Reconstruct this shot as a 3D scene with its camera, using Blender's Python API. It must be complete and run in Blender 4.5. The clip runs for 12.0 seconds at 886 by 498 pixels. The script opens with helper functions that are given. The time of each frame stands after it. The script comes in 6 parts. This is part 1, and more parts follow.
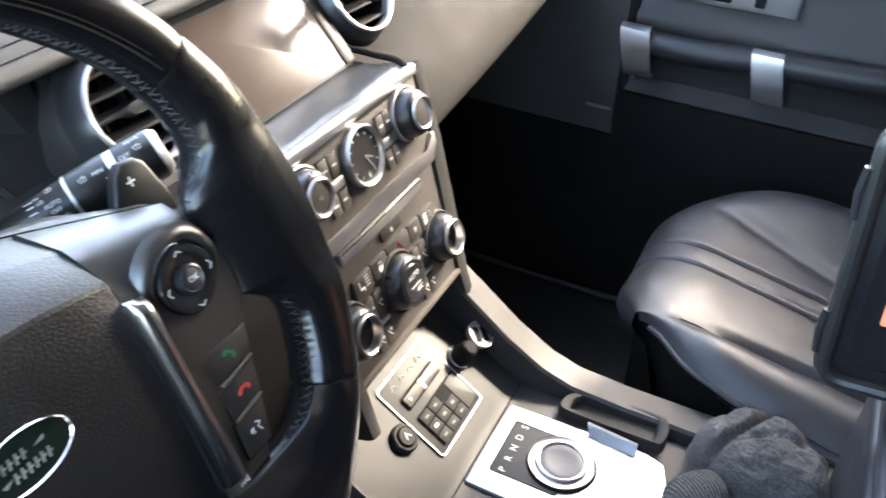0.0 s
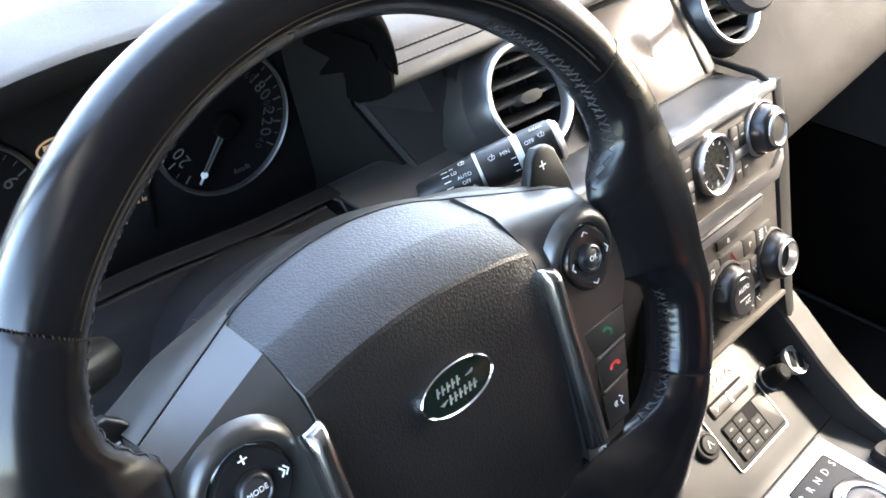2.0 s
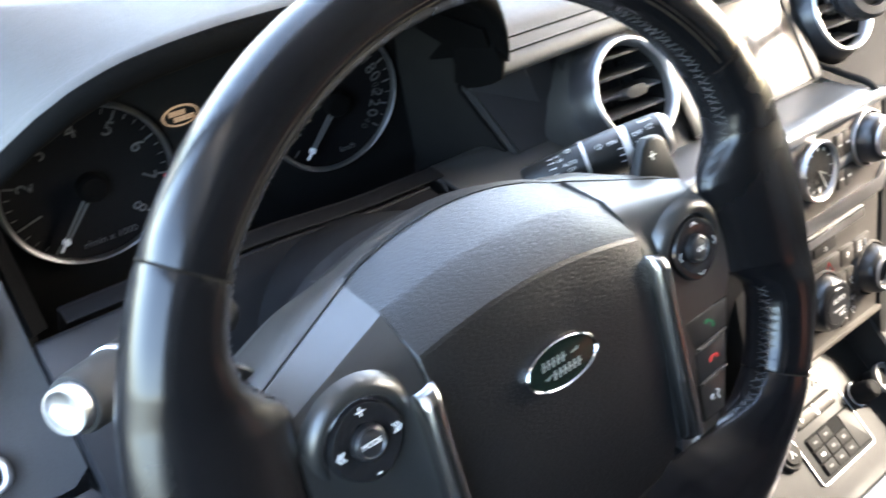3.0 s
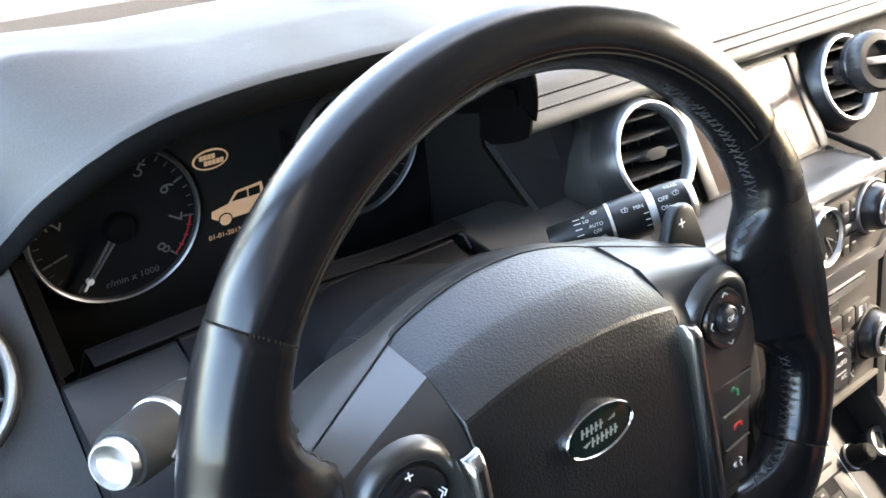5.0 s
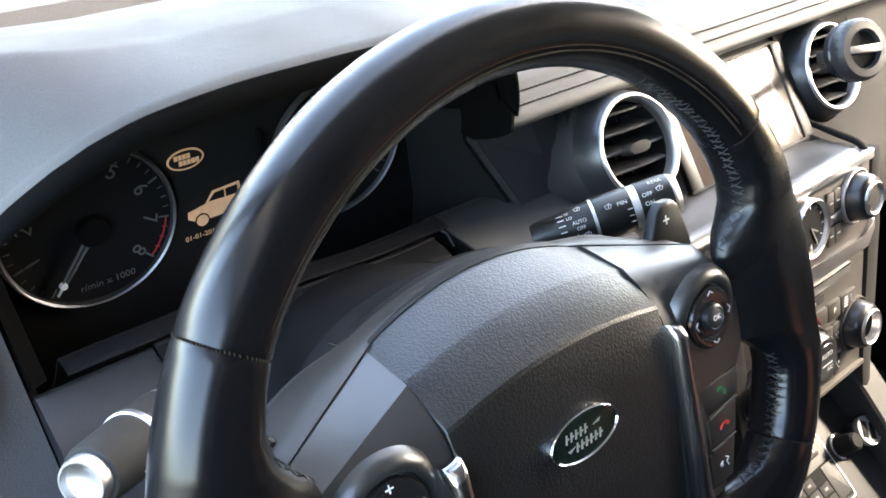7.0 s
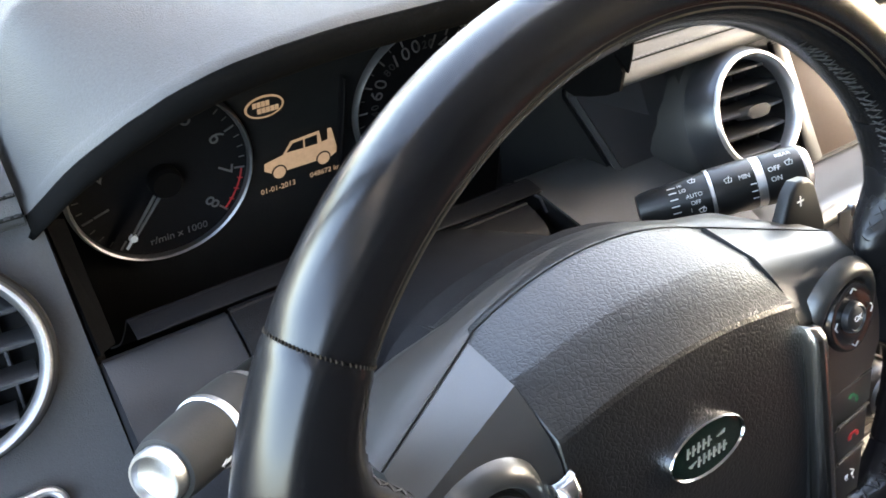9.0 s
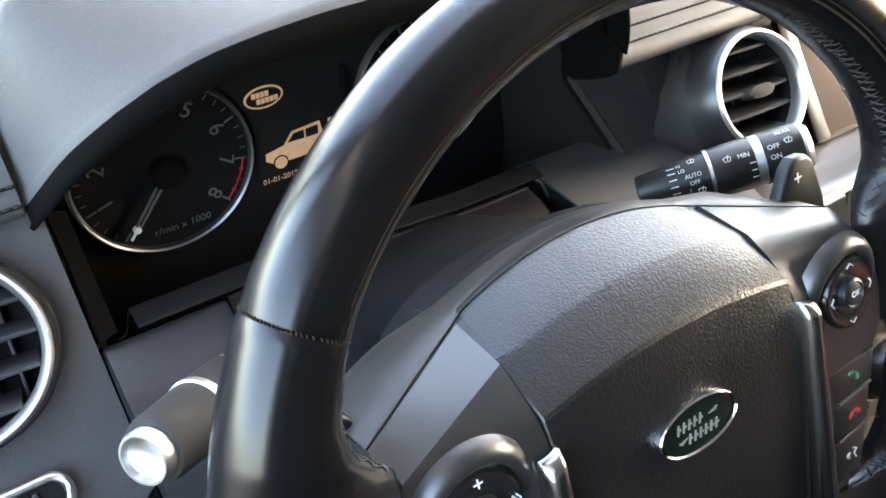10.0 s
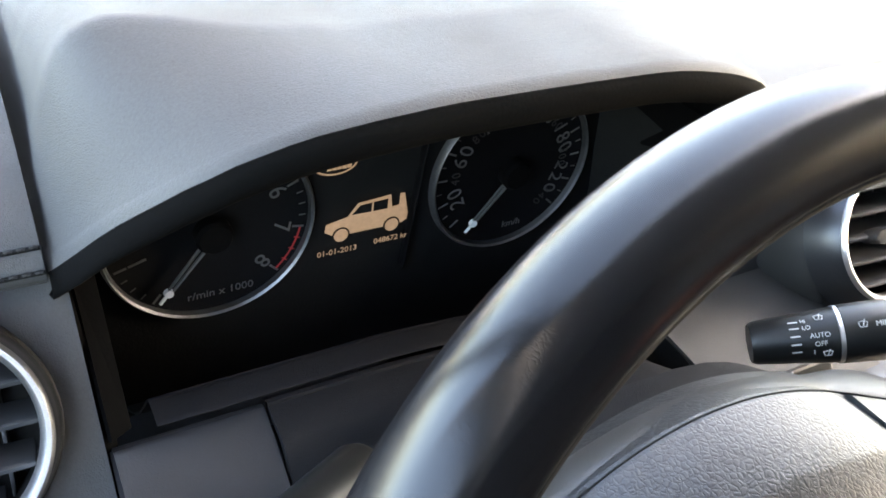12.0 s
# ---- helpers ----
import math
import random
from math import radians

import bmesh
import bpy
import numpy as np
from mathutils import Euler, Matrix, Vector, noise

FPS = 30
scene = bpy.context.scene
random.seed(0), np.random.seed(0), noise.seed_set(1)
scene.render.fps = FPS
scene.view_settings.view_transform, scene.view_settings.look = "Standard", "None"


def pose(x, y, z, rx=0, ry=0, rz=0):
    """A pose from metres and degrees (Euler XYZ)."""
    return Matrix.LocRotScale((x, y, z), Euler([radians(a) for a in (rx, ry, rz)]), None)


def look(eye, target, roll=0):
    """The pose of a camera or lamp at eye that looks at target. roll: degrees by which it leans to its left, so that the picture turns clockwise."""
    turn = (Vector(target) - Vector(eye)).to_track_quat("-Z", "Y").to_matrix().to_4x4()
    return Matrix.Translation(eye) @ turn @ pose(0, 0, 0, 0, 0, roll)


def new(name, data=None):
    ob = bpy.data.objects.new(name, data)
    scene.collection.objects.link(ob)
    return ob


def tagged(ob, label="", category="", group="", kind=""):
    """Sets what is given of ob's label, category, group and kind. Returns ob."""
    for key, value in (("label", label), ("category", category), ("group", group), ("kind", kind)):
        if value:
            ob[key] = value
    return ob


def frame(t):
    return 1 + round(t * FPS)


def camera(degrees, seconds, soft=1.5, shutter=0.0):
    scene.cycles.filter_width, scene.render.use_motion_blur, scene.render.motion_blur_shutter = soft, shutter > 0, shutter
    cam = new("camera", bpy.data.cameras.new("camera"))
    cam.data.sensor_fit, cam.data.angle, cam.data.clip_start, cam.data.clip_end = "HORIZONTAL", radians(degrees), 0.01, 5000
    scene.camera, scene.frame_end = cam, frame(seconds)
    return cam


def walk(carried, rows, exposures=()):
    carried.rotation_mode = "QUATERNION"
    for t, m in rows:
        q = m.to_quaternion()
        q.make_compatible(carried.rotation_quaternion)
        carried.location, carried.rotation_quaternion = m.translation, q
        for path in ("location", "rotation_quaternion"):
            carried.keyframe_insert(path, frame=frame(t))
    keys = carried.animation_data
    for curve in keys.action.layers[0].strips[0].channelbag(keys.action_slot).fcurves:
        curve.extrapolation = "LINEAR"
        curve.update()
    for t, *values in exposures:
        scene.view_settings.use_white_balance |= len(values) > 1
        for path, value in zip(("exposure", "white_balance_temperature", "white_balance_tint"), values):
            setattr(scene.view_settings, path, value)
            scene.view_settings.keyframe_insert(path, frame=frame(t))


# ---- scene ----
cam = camera(55.27, 12.0, soft=1.6, shutter=0.3)
# seconds, eye, and turn in degrees
PATH = [
    (0.0, -0.1233, -0.2197, 1.4506, 54.19, -2.32, -63.75),
    (0.5, -0.1514, -0.2088, 1.4620, 54.27, -1.66, -56.69),
    (1.0, -0.1706, -0.1885, 1.4585, 54.50, -1.23, -49.35),
    (1.5, -0.1830, -0.1796, 1.4651, 54.20, -0.13, -45.87),
    (2.0, -0.1895, -0.1872, 1.4690, 53.82, 0.80, -44.51),
    (2.5, -0.1937, -0.1935, 1.4715, 54.22, 0.81, -42.73),
    (3.0, -0.2155, -0.1846, 1.4657, 53.97, 0.50, -38.69),
    (3.2, -0.2337, -0.1782, 1.4502, 54.08, -0.13, -36.31),
    (5.0, -0.2380, -0.1616, 1.4785, 56.24, -2.47, -38.71),
    (5.5, -0.2401, -0.1612, 1.4734, 56.72, -1.95, -38.45),
    (6.0, -0.2343, -0.1637, 1.4773, 56.04, -1.58, -38.54),
    (6.5, -0.2310, -0.1526, 1.4809, 56.16, -2.14, -39.56),
    (6.7, -0.2299, -0.1563, 1.4809, 55.98, -2.14, -39.90),
    (8.3, -0.2244, -0.1112, 1.4630, 51.88, -4.33, -37.75),
    (8.5, -0.2274, -0.1030, 1.4632, 51.59, -4.63, -37.18),
    (9.0, -0.2184, -0.1053, 1.4656, 51.19, -2.48, -35.32),
    (9.5, -0.2156, -0.1117, 1.4626, 50.72, -0.85, -34.41),
    (10.0, -0.2079, -0.1186, 1.4623, 50.90, -0.48, -34.52),
    (10.5, -0.2120, -0.1220, 1.4706, 51.96, -1.11, -34.01),
    (11.0, -0.2081, -0.0977, 1.4679, 52.61, -2.45, -33.16),
    (11.5, -0.2027, -0.0522, 1.4616, 52.57, -4.05, -32.27),
    (12.0, -0.2017, -0.0308, 1.4520, 52.40, -7.49, -29.16),
]
walk(cam, [(t, pose(x, y, z, rx, ry, rz)) for t, x, y, z, rx, ry, rz in PATH], exposures=[(0.0, 4.98, 7150, 9), (1.0, 5.14, 7150, 8), (2.5, 5.19, 7050, 8), (5.0, 4.90, 7350, 9), (6.2, 4.80, 7350, 9), (8.5, 4.90, 7700, 10), (9.2, 4.98, 7850, 10), (11.0, 4.94, 7850, 10), (12.0, 4.86, 7800, 10)])

# ---- light ----
SUN_AZ, SUN_EL = 116.0, 38.0          # degrees right of straight ahead, above the horizon
world = bpy.data.worlds.new("sky")
scene.world = world
world.use_nodes = True
wn = world.node_tree.nodes
sky = wn.new("ShaderNodeTexSky")
sky.sky_type, sky.sun_disc = "NISHITA", False
sky.sun_elevation, sky.sun_rotation = radians(SUN_EL), radians(SUN_AZ)
sky.dust_density, sky.ozone_density = 2.5, 1.0
world.node_tree.links.new(sky.outputs[0], wn["Background"].inputs[0])
wn["Background"].inputs[1].default_value = 0.15
sun_data = bpy.data.lights.new("sun", "SUN")
sun_data.energy, sun_data.angle, sun_data.color = 0.42, radians(3.0), (1.0, 0.93, 0.85)
sun = new("sun", sun_data)
sx, sy = math.sin(radians(SUN_AZ)) * math.cos(radians(SUN_EL)), math.cos(radians(SUN_AZ)) * math.cos(radians(SUN_EL))
sun.matrix_world = look((sx * 20, sy * 20, 20 * math.sin(radians(SUN_EL)) + 1), (0, 0, 1))

# ---- materials ----
def mat(name, color, rough=0.5, metal=0.0, scale=400.0, bump=0.15, vary=0.12, kind="noise", wear=0.15, coat=0.0, spec=0.5, depth=0.0006, stretch=(1, 1, 1)):
    """A material with fine relief, a colour that varies at two scales, and uneven gloss."""
    m = bpy.data.materials.new(name)
    m.use_nodes = True
    nt = m.node_tree
    nd, ln = nt.nodes, nt.links
    b = nd["Principled BSDF"]
    b.inputs["Metallic"].default_value = metal
    b.inputs["Coat Weight"].default_value = coat
    b.inputs["Specular IOR Level"].default_value = spec
    co = nd.new("ShaderNodeTexCoord")
    mp = nd.new("ShaderNodeMapping")
    mp.inputs["Scale"].default_value = stretch
    ln.new(co.outputs["Object"], mp.inputs[0])
    big = nd.new("ShaderNodeTexNoise")
    big.inputs["Scale"].default_value, big.inputs["Detail"].default_value = 14.0, 4.0
    ln.new(mp.outputs[0], big.inputs["Vector"])
    fine = nd.new("ShaderNodeTexNoise")
    fine.inputs["Scale"].default_value, fine.inputs["Detail"].default_value = scale, 3.0
    ln.new(mp.outputs[0], fine.inputs["Vector"])
    add = nd.new("ShaderNodeMath")
    add.operation = "MULTIPLY"
    ln.new(big.outputs["Fac"], add.inputs[0])
    ln.new(fine.outputs["Fac"], add.inputs[1])
    rp = nd.new("ShaderNodeMapRange")
    rp.inputs["From Min"].default_value, rp.inputs["From Max"].default_value = 0.1, 0.4
    rp.inputs["To Min"].default_value, rp.inputs["To Max"].default_value = 1 - vary, 1 + vary
    ln.new(add.outputs[0], rp.inputs["Value"])
    hsv = nd.new("ShaderNodeHueSaturation")
    hsv.inputs["Color"].default_value = (*color, 1)
    ln.new(rp.outputs[0], hsv.inputs["Value"])
    ln.new(hsv.outputs[0], b.inputs["Base Color"])
    rr = nd.new("ShaderNodeMapRange")
    rr.inputs["From Min"].default_value, rr.inputs["From Max"].default_value = 0.3, 0.7
    rr.inputs["To Min"].default_value, rr.inputs["To Max"].default_value = rough * (1 - wear), min(1.0, rough * (1 + wear))
    ln.new(big.outputs["Fac"], rr.inputs["Value"])
    ln.new(rr.outputs[0], b.inputs["Roughness"])
    if bump > 0:
        bp = nd.new("ShaderNodeBump")
        bp.inputs["Strength"].default_value, bp.inputs["Distance"].default_value = bump, depth
        if kind == "leather":
            vo = nd.new("ShaderNodeTexVoronoi")
            vo.feature = "DISTANCE_TO_EDGE"
            vo.inputs["Scale"].default_value = scale
            warp = nd.new("ShaderNodeVectorMath")
            warp.operation = "MULTIPLY_ADD"
            warp.inputs[1].default_value = (1.6 / scale,) * 3
            wz = nd.new("ShaderNodeTexNoise")
            wz.inputs["Scale"].default_value, wz.inputs["Detail"].default_value = scale * 0.6, 2.0
            ln.new(mp.outputs[0], wz.inputs["Vector"])
            ln.new(wz.outputs["Color"], warp.inputs[0])
            ln.new(mp.outputs[0], warp.inputs[2])
            ln.new(warp.outputs[0], vo.inputs["Vector"])
            cr = nd.new("ShaderNodeMapRange")
            cr.inputs["From Max"].default_value = 0.22
            ln.new(vo.outputs["Distance"], cr.inputs["Value"])
            ln.new(cr.outputs[0], bp.inputs["Height"])
        elif kind == "knit":
            wv = nd.new("ShaderNodeTexWave")
            wv.inputs["Scale"].default_value, wv.inputs["Distortion"].default_value = scale, 3.0
            ln.new(mp.outputs[0], wv.inputs["Vector"])
            ln.new(wv.outputs["Fac"], bp.inputs["Height"])
        else:
            ln.new(fine.outputs["Fac"], bp.inputs["Height"])
        ln.new(bp.outputs[0], b.inputs["Normal"])
    return m


def glow(name, color, strength):
    m = mat(name, color, 0.3, bump=0)
    b = m.node_tree.nodes["Principled BSDF"]
    b.inputs["Emission Color"].default_value = (*color, 1)
    b.inputs["Emission Strength"].default_value = strength
    return m


RIM_LEATHER = mat("rim_leather", (0.005, 0.005, 0.0058), 0.235, scale=900, bump=0.03, kind="leather", wear=0.22, spec=0.40)
PAD_VINYL = mat("pad_vinyl", (0.0052, 0.0055, 0.0060), 0.39, scale=440, bump=0.22, kind="leather", spec=0.64, depth=0.0005)
BACK_COVER = mat("back_cover_plastic", (0.022, 0.021, 0.020), 0.42, scale=2200, bump=0.12, spec=0.5)
RIM_SEAM = mat("rim_seam", (0.030, 0.024, 0.018), 0.75, bump=0, spec=0.15)
TRIM = mat("grey_trim", (0.0210, 0.0213, 0.0210), 0.33, scale=2500, bump=0.10, spec=0.85)
DASH = mat("dash_vinyl", (0.0455, 0.0458, 0.0465), 0.58, scale=850, bump=0.22, kind="leather", spec=0.34, depth=0.0005)
DASH_LEATHER = mat("dash_leather", (0.046, 0.047, 0.048), 0.50, scale=950, bump=0.2, kind="leather", spec=0.42, depth=0.0005)
SLAT = mat("vent_slat_plastic", (0.030, 0.030, 0.031), 0.45, scale=1500, bump=0.1, spec=0.4)
VENT_COLLAR = mat("dark_satin_metal", (0.055, 0.057, 0.062), 0.32, 0.75, scale=1500, bump=0.05)
SHELF = mat("shelf_plastic", (0.030, 0.0312, 0.031), 0.30, scale=1800, bump=0.08, spec=0.8)
GREY_PLASTIC = mat("grey_moulded_plastic", (0.048, 0.048, 0.048), 0.55, scale=1200, bump=0.15, spec=0.35)
CLOCK_FACE = mat("clock_face", (0.035, 0.035, 0.034), 0.22, bump=0, spec=0.6)
SOFT_DASH = mat("soft_touch_vinyl", (0.0205, 0.0190, 0.0180), 0.78, scale=900, bump=0.4, kind="leather", spec=0.15, depth=0.0005)
FASCIA_MAT = mat("fascia_plastic", (0.0252, 0.0249, 0.0245), 0.52, spec=0.32, scale=1800, bump=0.12)
PLASTIC = mat("black_plastic", (0.015, 0.015, 0.017), 0.45, scale=1200, bump=0.2)
# Near-black that stands in for the deep shade round the instrument hood.
HOOD_SHADE = mat("hood_shade_black", (0.0025, 0.0025, 0.0026), 0.9, scale=600, bump=0.2, spec=0.05)
# Plastic darkened for the shade below the dials and round the column.
COLUMN_SHADE = mat("shaded_column_plastic", (0.0085, 0.0085, 0.0098), 0.62, scale=1000, bump=0.35, kind="leather", spec=0.14, depth=0.0004)
# Also stands in for shade on the seat side, selector and lower footwell.
LINING = mat("matt_black_lining_and_shade", (0.006, 0.006, 0.006), 0.8, spec=0.2, scale=600, bump=0.2)
GLOSS = mat("gloss_black", (0.012, 0.012, 0.013), 0.18, scale=600, bump=0.02, spec=0.5)
CHROME = mat("polished_chrome", (0.64, 0.64, 0.65), 0.17, 1.0, scale=300, bump=0.03)
BRIGHT = mat("bright_trim_metal", (0.42, 0.415, 0.41), 0.24, 1.0, scale=900, bump=0.0, vary=0.04, wear=0.04)
SILVER = mat("satin_silver", (0.57, 0.56, 0.555), 0.38, 1.0, scale=1500, bump=0.05)
STACK_FACE = mat("dark_pewter_paint", (0.040, 0.036, 0.033), 0.5, 0.15, scale=1800, bump=0.08)
KNOB = mat("gloss_knob_rubber", (0.012, 0.0125, 0.014), 0.30, scale=900, bump=0.03, spec=0.6)
PEWTER = mat("satin_pewter_paint", (0.072, 0.064, 0.058), 0.55, 0.2, scale=1800, bump=0.08)
WHITE = mat("white_print", (0.75, 0.75, 0.74), 0.5, bump=0, vary=0.05)
DIAL_RING = mat("satin_dial_ring", (0.19, 0.19, 0.195), 0.42, 0.9, bump=0)
STALK_PRINT = mat("stalk_print", (0.48, 0.48, 0.47), 0.5, bump=0, vary=0.1)
DIALPRINT = mat("dial_print", (0.075, 0.075, 0.076), 0.5, bump=0, vary=0.05)
FAINTPRINT = mat("faint_print", (0.012, 0.012, 0.012), 0.5, bump=0, vary=0.05)
GREYPRINT = mat("grey_print", (0.16, 0.16, 0.16), 0.5, bump=0, vary=0.05)
GREENPRINT = mat("green_print", (0.02, 0.19, 0.08), 0.5, bump=0)
REDPRINT = mat("red_print", (0.45, 0.03, 0.03), 0.5, bump=0)
EMBLEM_BAR = mat("emblem_silver", (0.45, 0.44, 0.40), 0.3, 0.6, bump=0)
EMBLEM_GREEN = mat("emblem_green", (0.006, 0.012, 0.009), 0.2, bump=0)
SEAT_LEATHER = mat("seat_leather", (0.030, 0.0295, 0.033), 0.37, scale=500, bump=0.3, kind="leather", spec=0.55, depth=0.0004)
STALK = mat("stalk_plastic", (0.0065, 0.007, 0.007), 0.36, scale=1500, bump=0.08, spec=0.4)
CHARGER_FACE = mat("pale_charger_plastic", (0.20, 0.20, 0.195), 0.5, bump=0)
DIAL_TOP = mat("dial_top_rubber", (0.034, 0.036, 0.042), 0.42, scale=1200, bump=0.05)
KEY = mat("matt_key_plastic", (0.018, 0.0175, 0.017), 0.68, scale=1500, bump=0.15, spec=0.25)
LACE = mat("dark_lace", (0.008, 0.008, 0.0085), 0.5, bump=0)
THREAD = mat("stitch_thread", (0.085, 0.085, 0.088), 0.7, bump=0)
CARPET = mat("floor_carpet", (0.060, 0.060, 0.063), 0.95, scale=900, bump=0.6, depth=0.002)
WOOL = mat("grey_wool", (0.082, 0.081, 0.080), 0.95, scale=420, bump=0.7, depth=0.0018, vary=0.45, spec=0.1)
DOOR_PLASTIC = mat("door_plastic", (0.021, 0.021, 0.0215), 0.5, scale=900, bump=0.3, kind="leather", depth=0.0004)
DIAL = mat("dial_face", (0.0045, 0.0045, 0.005), 0.6, spec=0.10, scale=900, bump=0.03)
AMBER = glow("amber_display", (0.42, 0.27, 0.17), 0.019)
DISPLAY = mat("display_glass", (0.10, 0.070, 0.052), 0.22, scale=500, bump=0, vary=0.04, spec=1.0, coat=1.0)
ASPHALT = mat("asphalt", (0.06, 0.06, 0.06), 0.9, scale=90, bump=0.5, depth=0.01)
PAINT = mat("car_paint", (0.30, 0.31, 0.33), 0.25, 0.3, scale=300, bump=0.0, coat=0.6)
HEADLINER = mat("headliner_cloth", (0.50, 0.485, 0.47), 0.95, scale=700, bump=0.4)
LEAF = mat("leaf_green", (0.07, 0.11, 0.04), 0.6, bump=0, vary=0.4)
BARK = mat("bark", (0.12, 0.09, 0.06), 0.9, scale=60, bump=0.8, depth=0.01)
glass_mat = bpy.data.materials.new("clear_glass")
glass_mat.use_nodes = True
gb = glass_mat.node_tree.nodes["Principled BSDF"]
gb.inputs["Transmission Weight"].default_value, gb.inputs["Roughness"].default_value, gb.inputs["IOR"].default_value = 1.0, 0.0, 1.45

# ---- building helpers ----
HUB = 1.2                             # height of the steering wheel's hub above the ground


def plane(x, y, z, rake, turn=0.0):
    """A frame whose first axis runs to the right, second up the face, third out of it; places are told from the hub."""
    a = radians(rake)
    m = Matrix(((1, 0, 0, 0), (0, math.sin(a), -math.cos(a), 0), (0, math.cos(a), math.sin(a), 0), (0, 0, 0, 1)))
    return Matrix.Translation((x, y, z + HUB)) @ Matrix.Rotation(radians(turn), 4, "Z") @ m


CAR = Matrix.Translation((0, 0, HUB))     # plain axes: right, ahead, up, from the hub
WHEEL = plane(0, 0, 0, 24)
STACK = plane(0.389, 0.094, -0.088, 19)
FASCIA = plane(0.389, 0.1825, -0.019, 40)
DIALS = plane(-0.02, 0.305, 0.0, 0)
RAMP = plane(0.39, 0.0, -0.335, 57)


def thing(name, at, label, category, group="", kind=""):
    ob = new(name)
    ob.location = CAR @ Vector(at)
    ob.empty_display_size = 0.02
    return tagged(ob, label, category, group, kind)


def origin(ob):
    p = Vector(ob.location)
    while ob.parent:
        ob = ob.parent
        p += ob.location
    return p


def part(name, bm, material, parent=None, label="", smooth=35.0):
    """Links a bmesh (in world places) as one mesh object under a thing or a part."""
    o = origin(parent) if parent else Vector()
    bmesh.ops.translate(bm, verts=bm.verts, vec=-o)
    bmesh.ops.recalc_face_normals(bm, faces=bm.faces)
    me = bpy.data.meshes.new(name)
    bm.to_mesh(me)
    bm.free()
    me.materials.append(material)
    if smooth:
        for p in me.polygons:
            p.use_smooth = True
        me.set_sharp_from_angle(angle=radians(smooth))
    ob = new(name, me)
    ob.parent = parent
    if label:
        tagged(ob, label)
    return ob


def grid(rows, m=CAR, ring=False, loop=False, caps=False):
    """A skin over rows of points; ring joins each row's ends, loop joins the last row to the first."""
    bm = bmesh.new()
    vs = [[bm.verts.new(m @ Vector(p)) for p in row] for row in rows]
    n, k = len(vs), len(vs[0])
    for i in range(n if loop else n - 1):
        for j in range(k if ring else k - 1):
            a, b = vs[i], vs[(i + 1) % n]
            try:
                bm.faces.new((a[j], a[(j + 1) % k], b[(j + 1) % k], b[j]))
            except ValueError:
                pass
    if caps and ring:
        bm.faces.new(vs[0][::-1])
        bm.faces.new(vs[-1])
    bmesh.ops.remove_doubles(bm, verts=bm.verts, dist=1e-6)
    return bm


def shell(bm, thick):
    """Gives a skin a thickness, inward."""
    bmesh.ops.recalc_face_normals(bm, faces=bm.faces)
    bmesh.ops.solidify(bm, geom=bm.faces[:], thickness=thick)
    return bm


def prism(outline, n0, n1, m=CAR, bevel=0.0, segs=2):
    """A flat shape of the first two axes, drawn out along the third from n0 to n1, its edges rounded."""
    bm = bmesh.new()
    lo = [bm.verts.new((x, y, n0)) for x, y in outline]
    hi = [bm.verts.new((x, y, n1)) for x, y in outline]
    bm.faces.new(lo[::-1])
    top = bm.faces.new(hi)
    for i in range(len(lo)):
        j = (i + 1) % len(lo)
        bm.faces.new((lo[i], lo[j], hi[j], hi[i]))
    if bevel > 0:
        bmesh.ops.bevel(bm, geom=list(top.edges), offset=bevel, segments=segs, profile=0.5, affect="EDGES", clamp_overlap=True)
    bmesh.ops.transform(bm, matrix=m, verts=bm.verts)
    return bm


def rounded(x0, y0, x1, y1, r, n=4):
    pts = []
    for cx, cy, a in ((x1 - r, y1 - r, 0), (x0 + r, y1 - r, 90), (x0 + r, y0 + r, 180), (x1 - r, y0 + r, 270)):
        pts += [(cx + r * math.cos(radians(a + 90 * i / n)), cy + r * math.sin(radians(a + 90 * i / n))) for i in range(n + 1)]
    return pts


def ellipse(cx, cy, a, b, n=40, a0=0, a1=360):
    full = a1 - a0 >= 360
    return [(cx + a * math.cos(radians(a0 + (a1 - a0) * i / (n if full else n - 1))), cy + b * math.sin(radians(a0 + (a1 - a0) * i / (n if full else n - 1)))) for i in range(n)]


def lathe(profile, m, n=48, wave=None):
    """A turned shape about the third axis: profile of (radius, height)."""
    rows = []
    for i in range(n):
        a = 2 * math.pi * i / n
        k = wave(a) if wave else 1.0
        rows.append([(r * k * math.cos(a), r * k * math.sin(a), h) for r, h in profile])
    return grid(rows, m, loop=True)


def box(x0, x1, y0, y1, z0, z1, m=CAR, bevel=0.002, segs=2):
    bm = bmesh.new()
    bmesh.ops.create_cube(bm, size=1)
    for v in bm.verts:
        v.co = ((x0 + x1) / 2 + v.co.x * (x1 - x0), (y0 + y1) / 2 + v.co.y * (y1 - y0), (z0 + z1) / 2 + v.co.z * (z1 - z0))
    if bevel > 0:
        bmesh.ops.bevel(bm, geom=list(bm.edges), offset=bevel, segments=segs, profile=0.5, affect="EDGES", clamp_overlap=True)
    bmesh.ops.transform(bm, matrix=m, verts=bm.verts)
    return bm


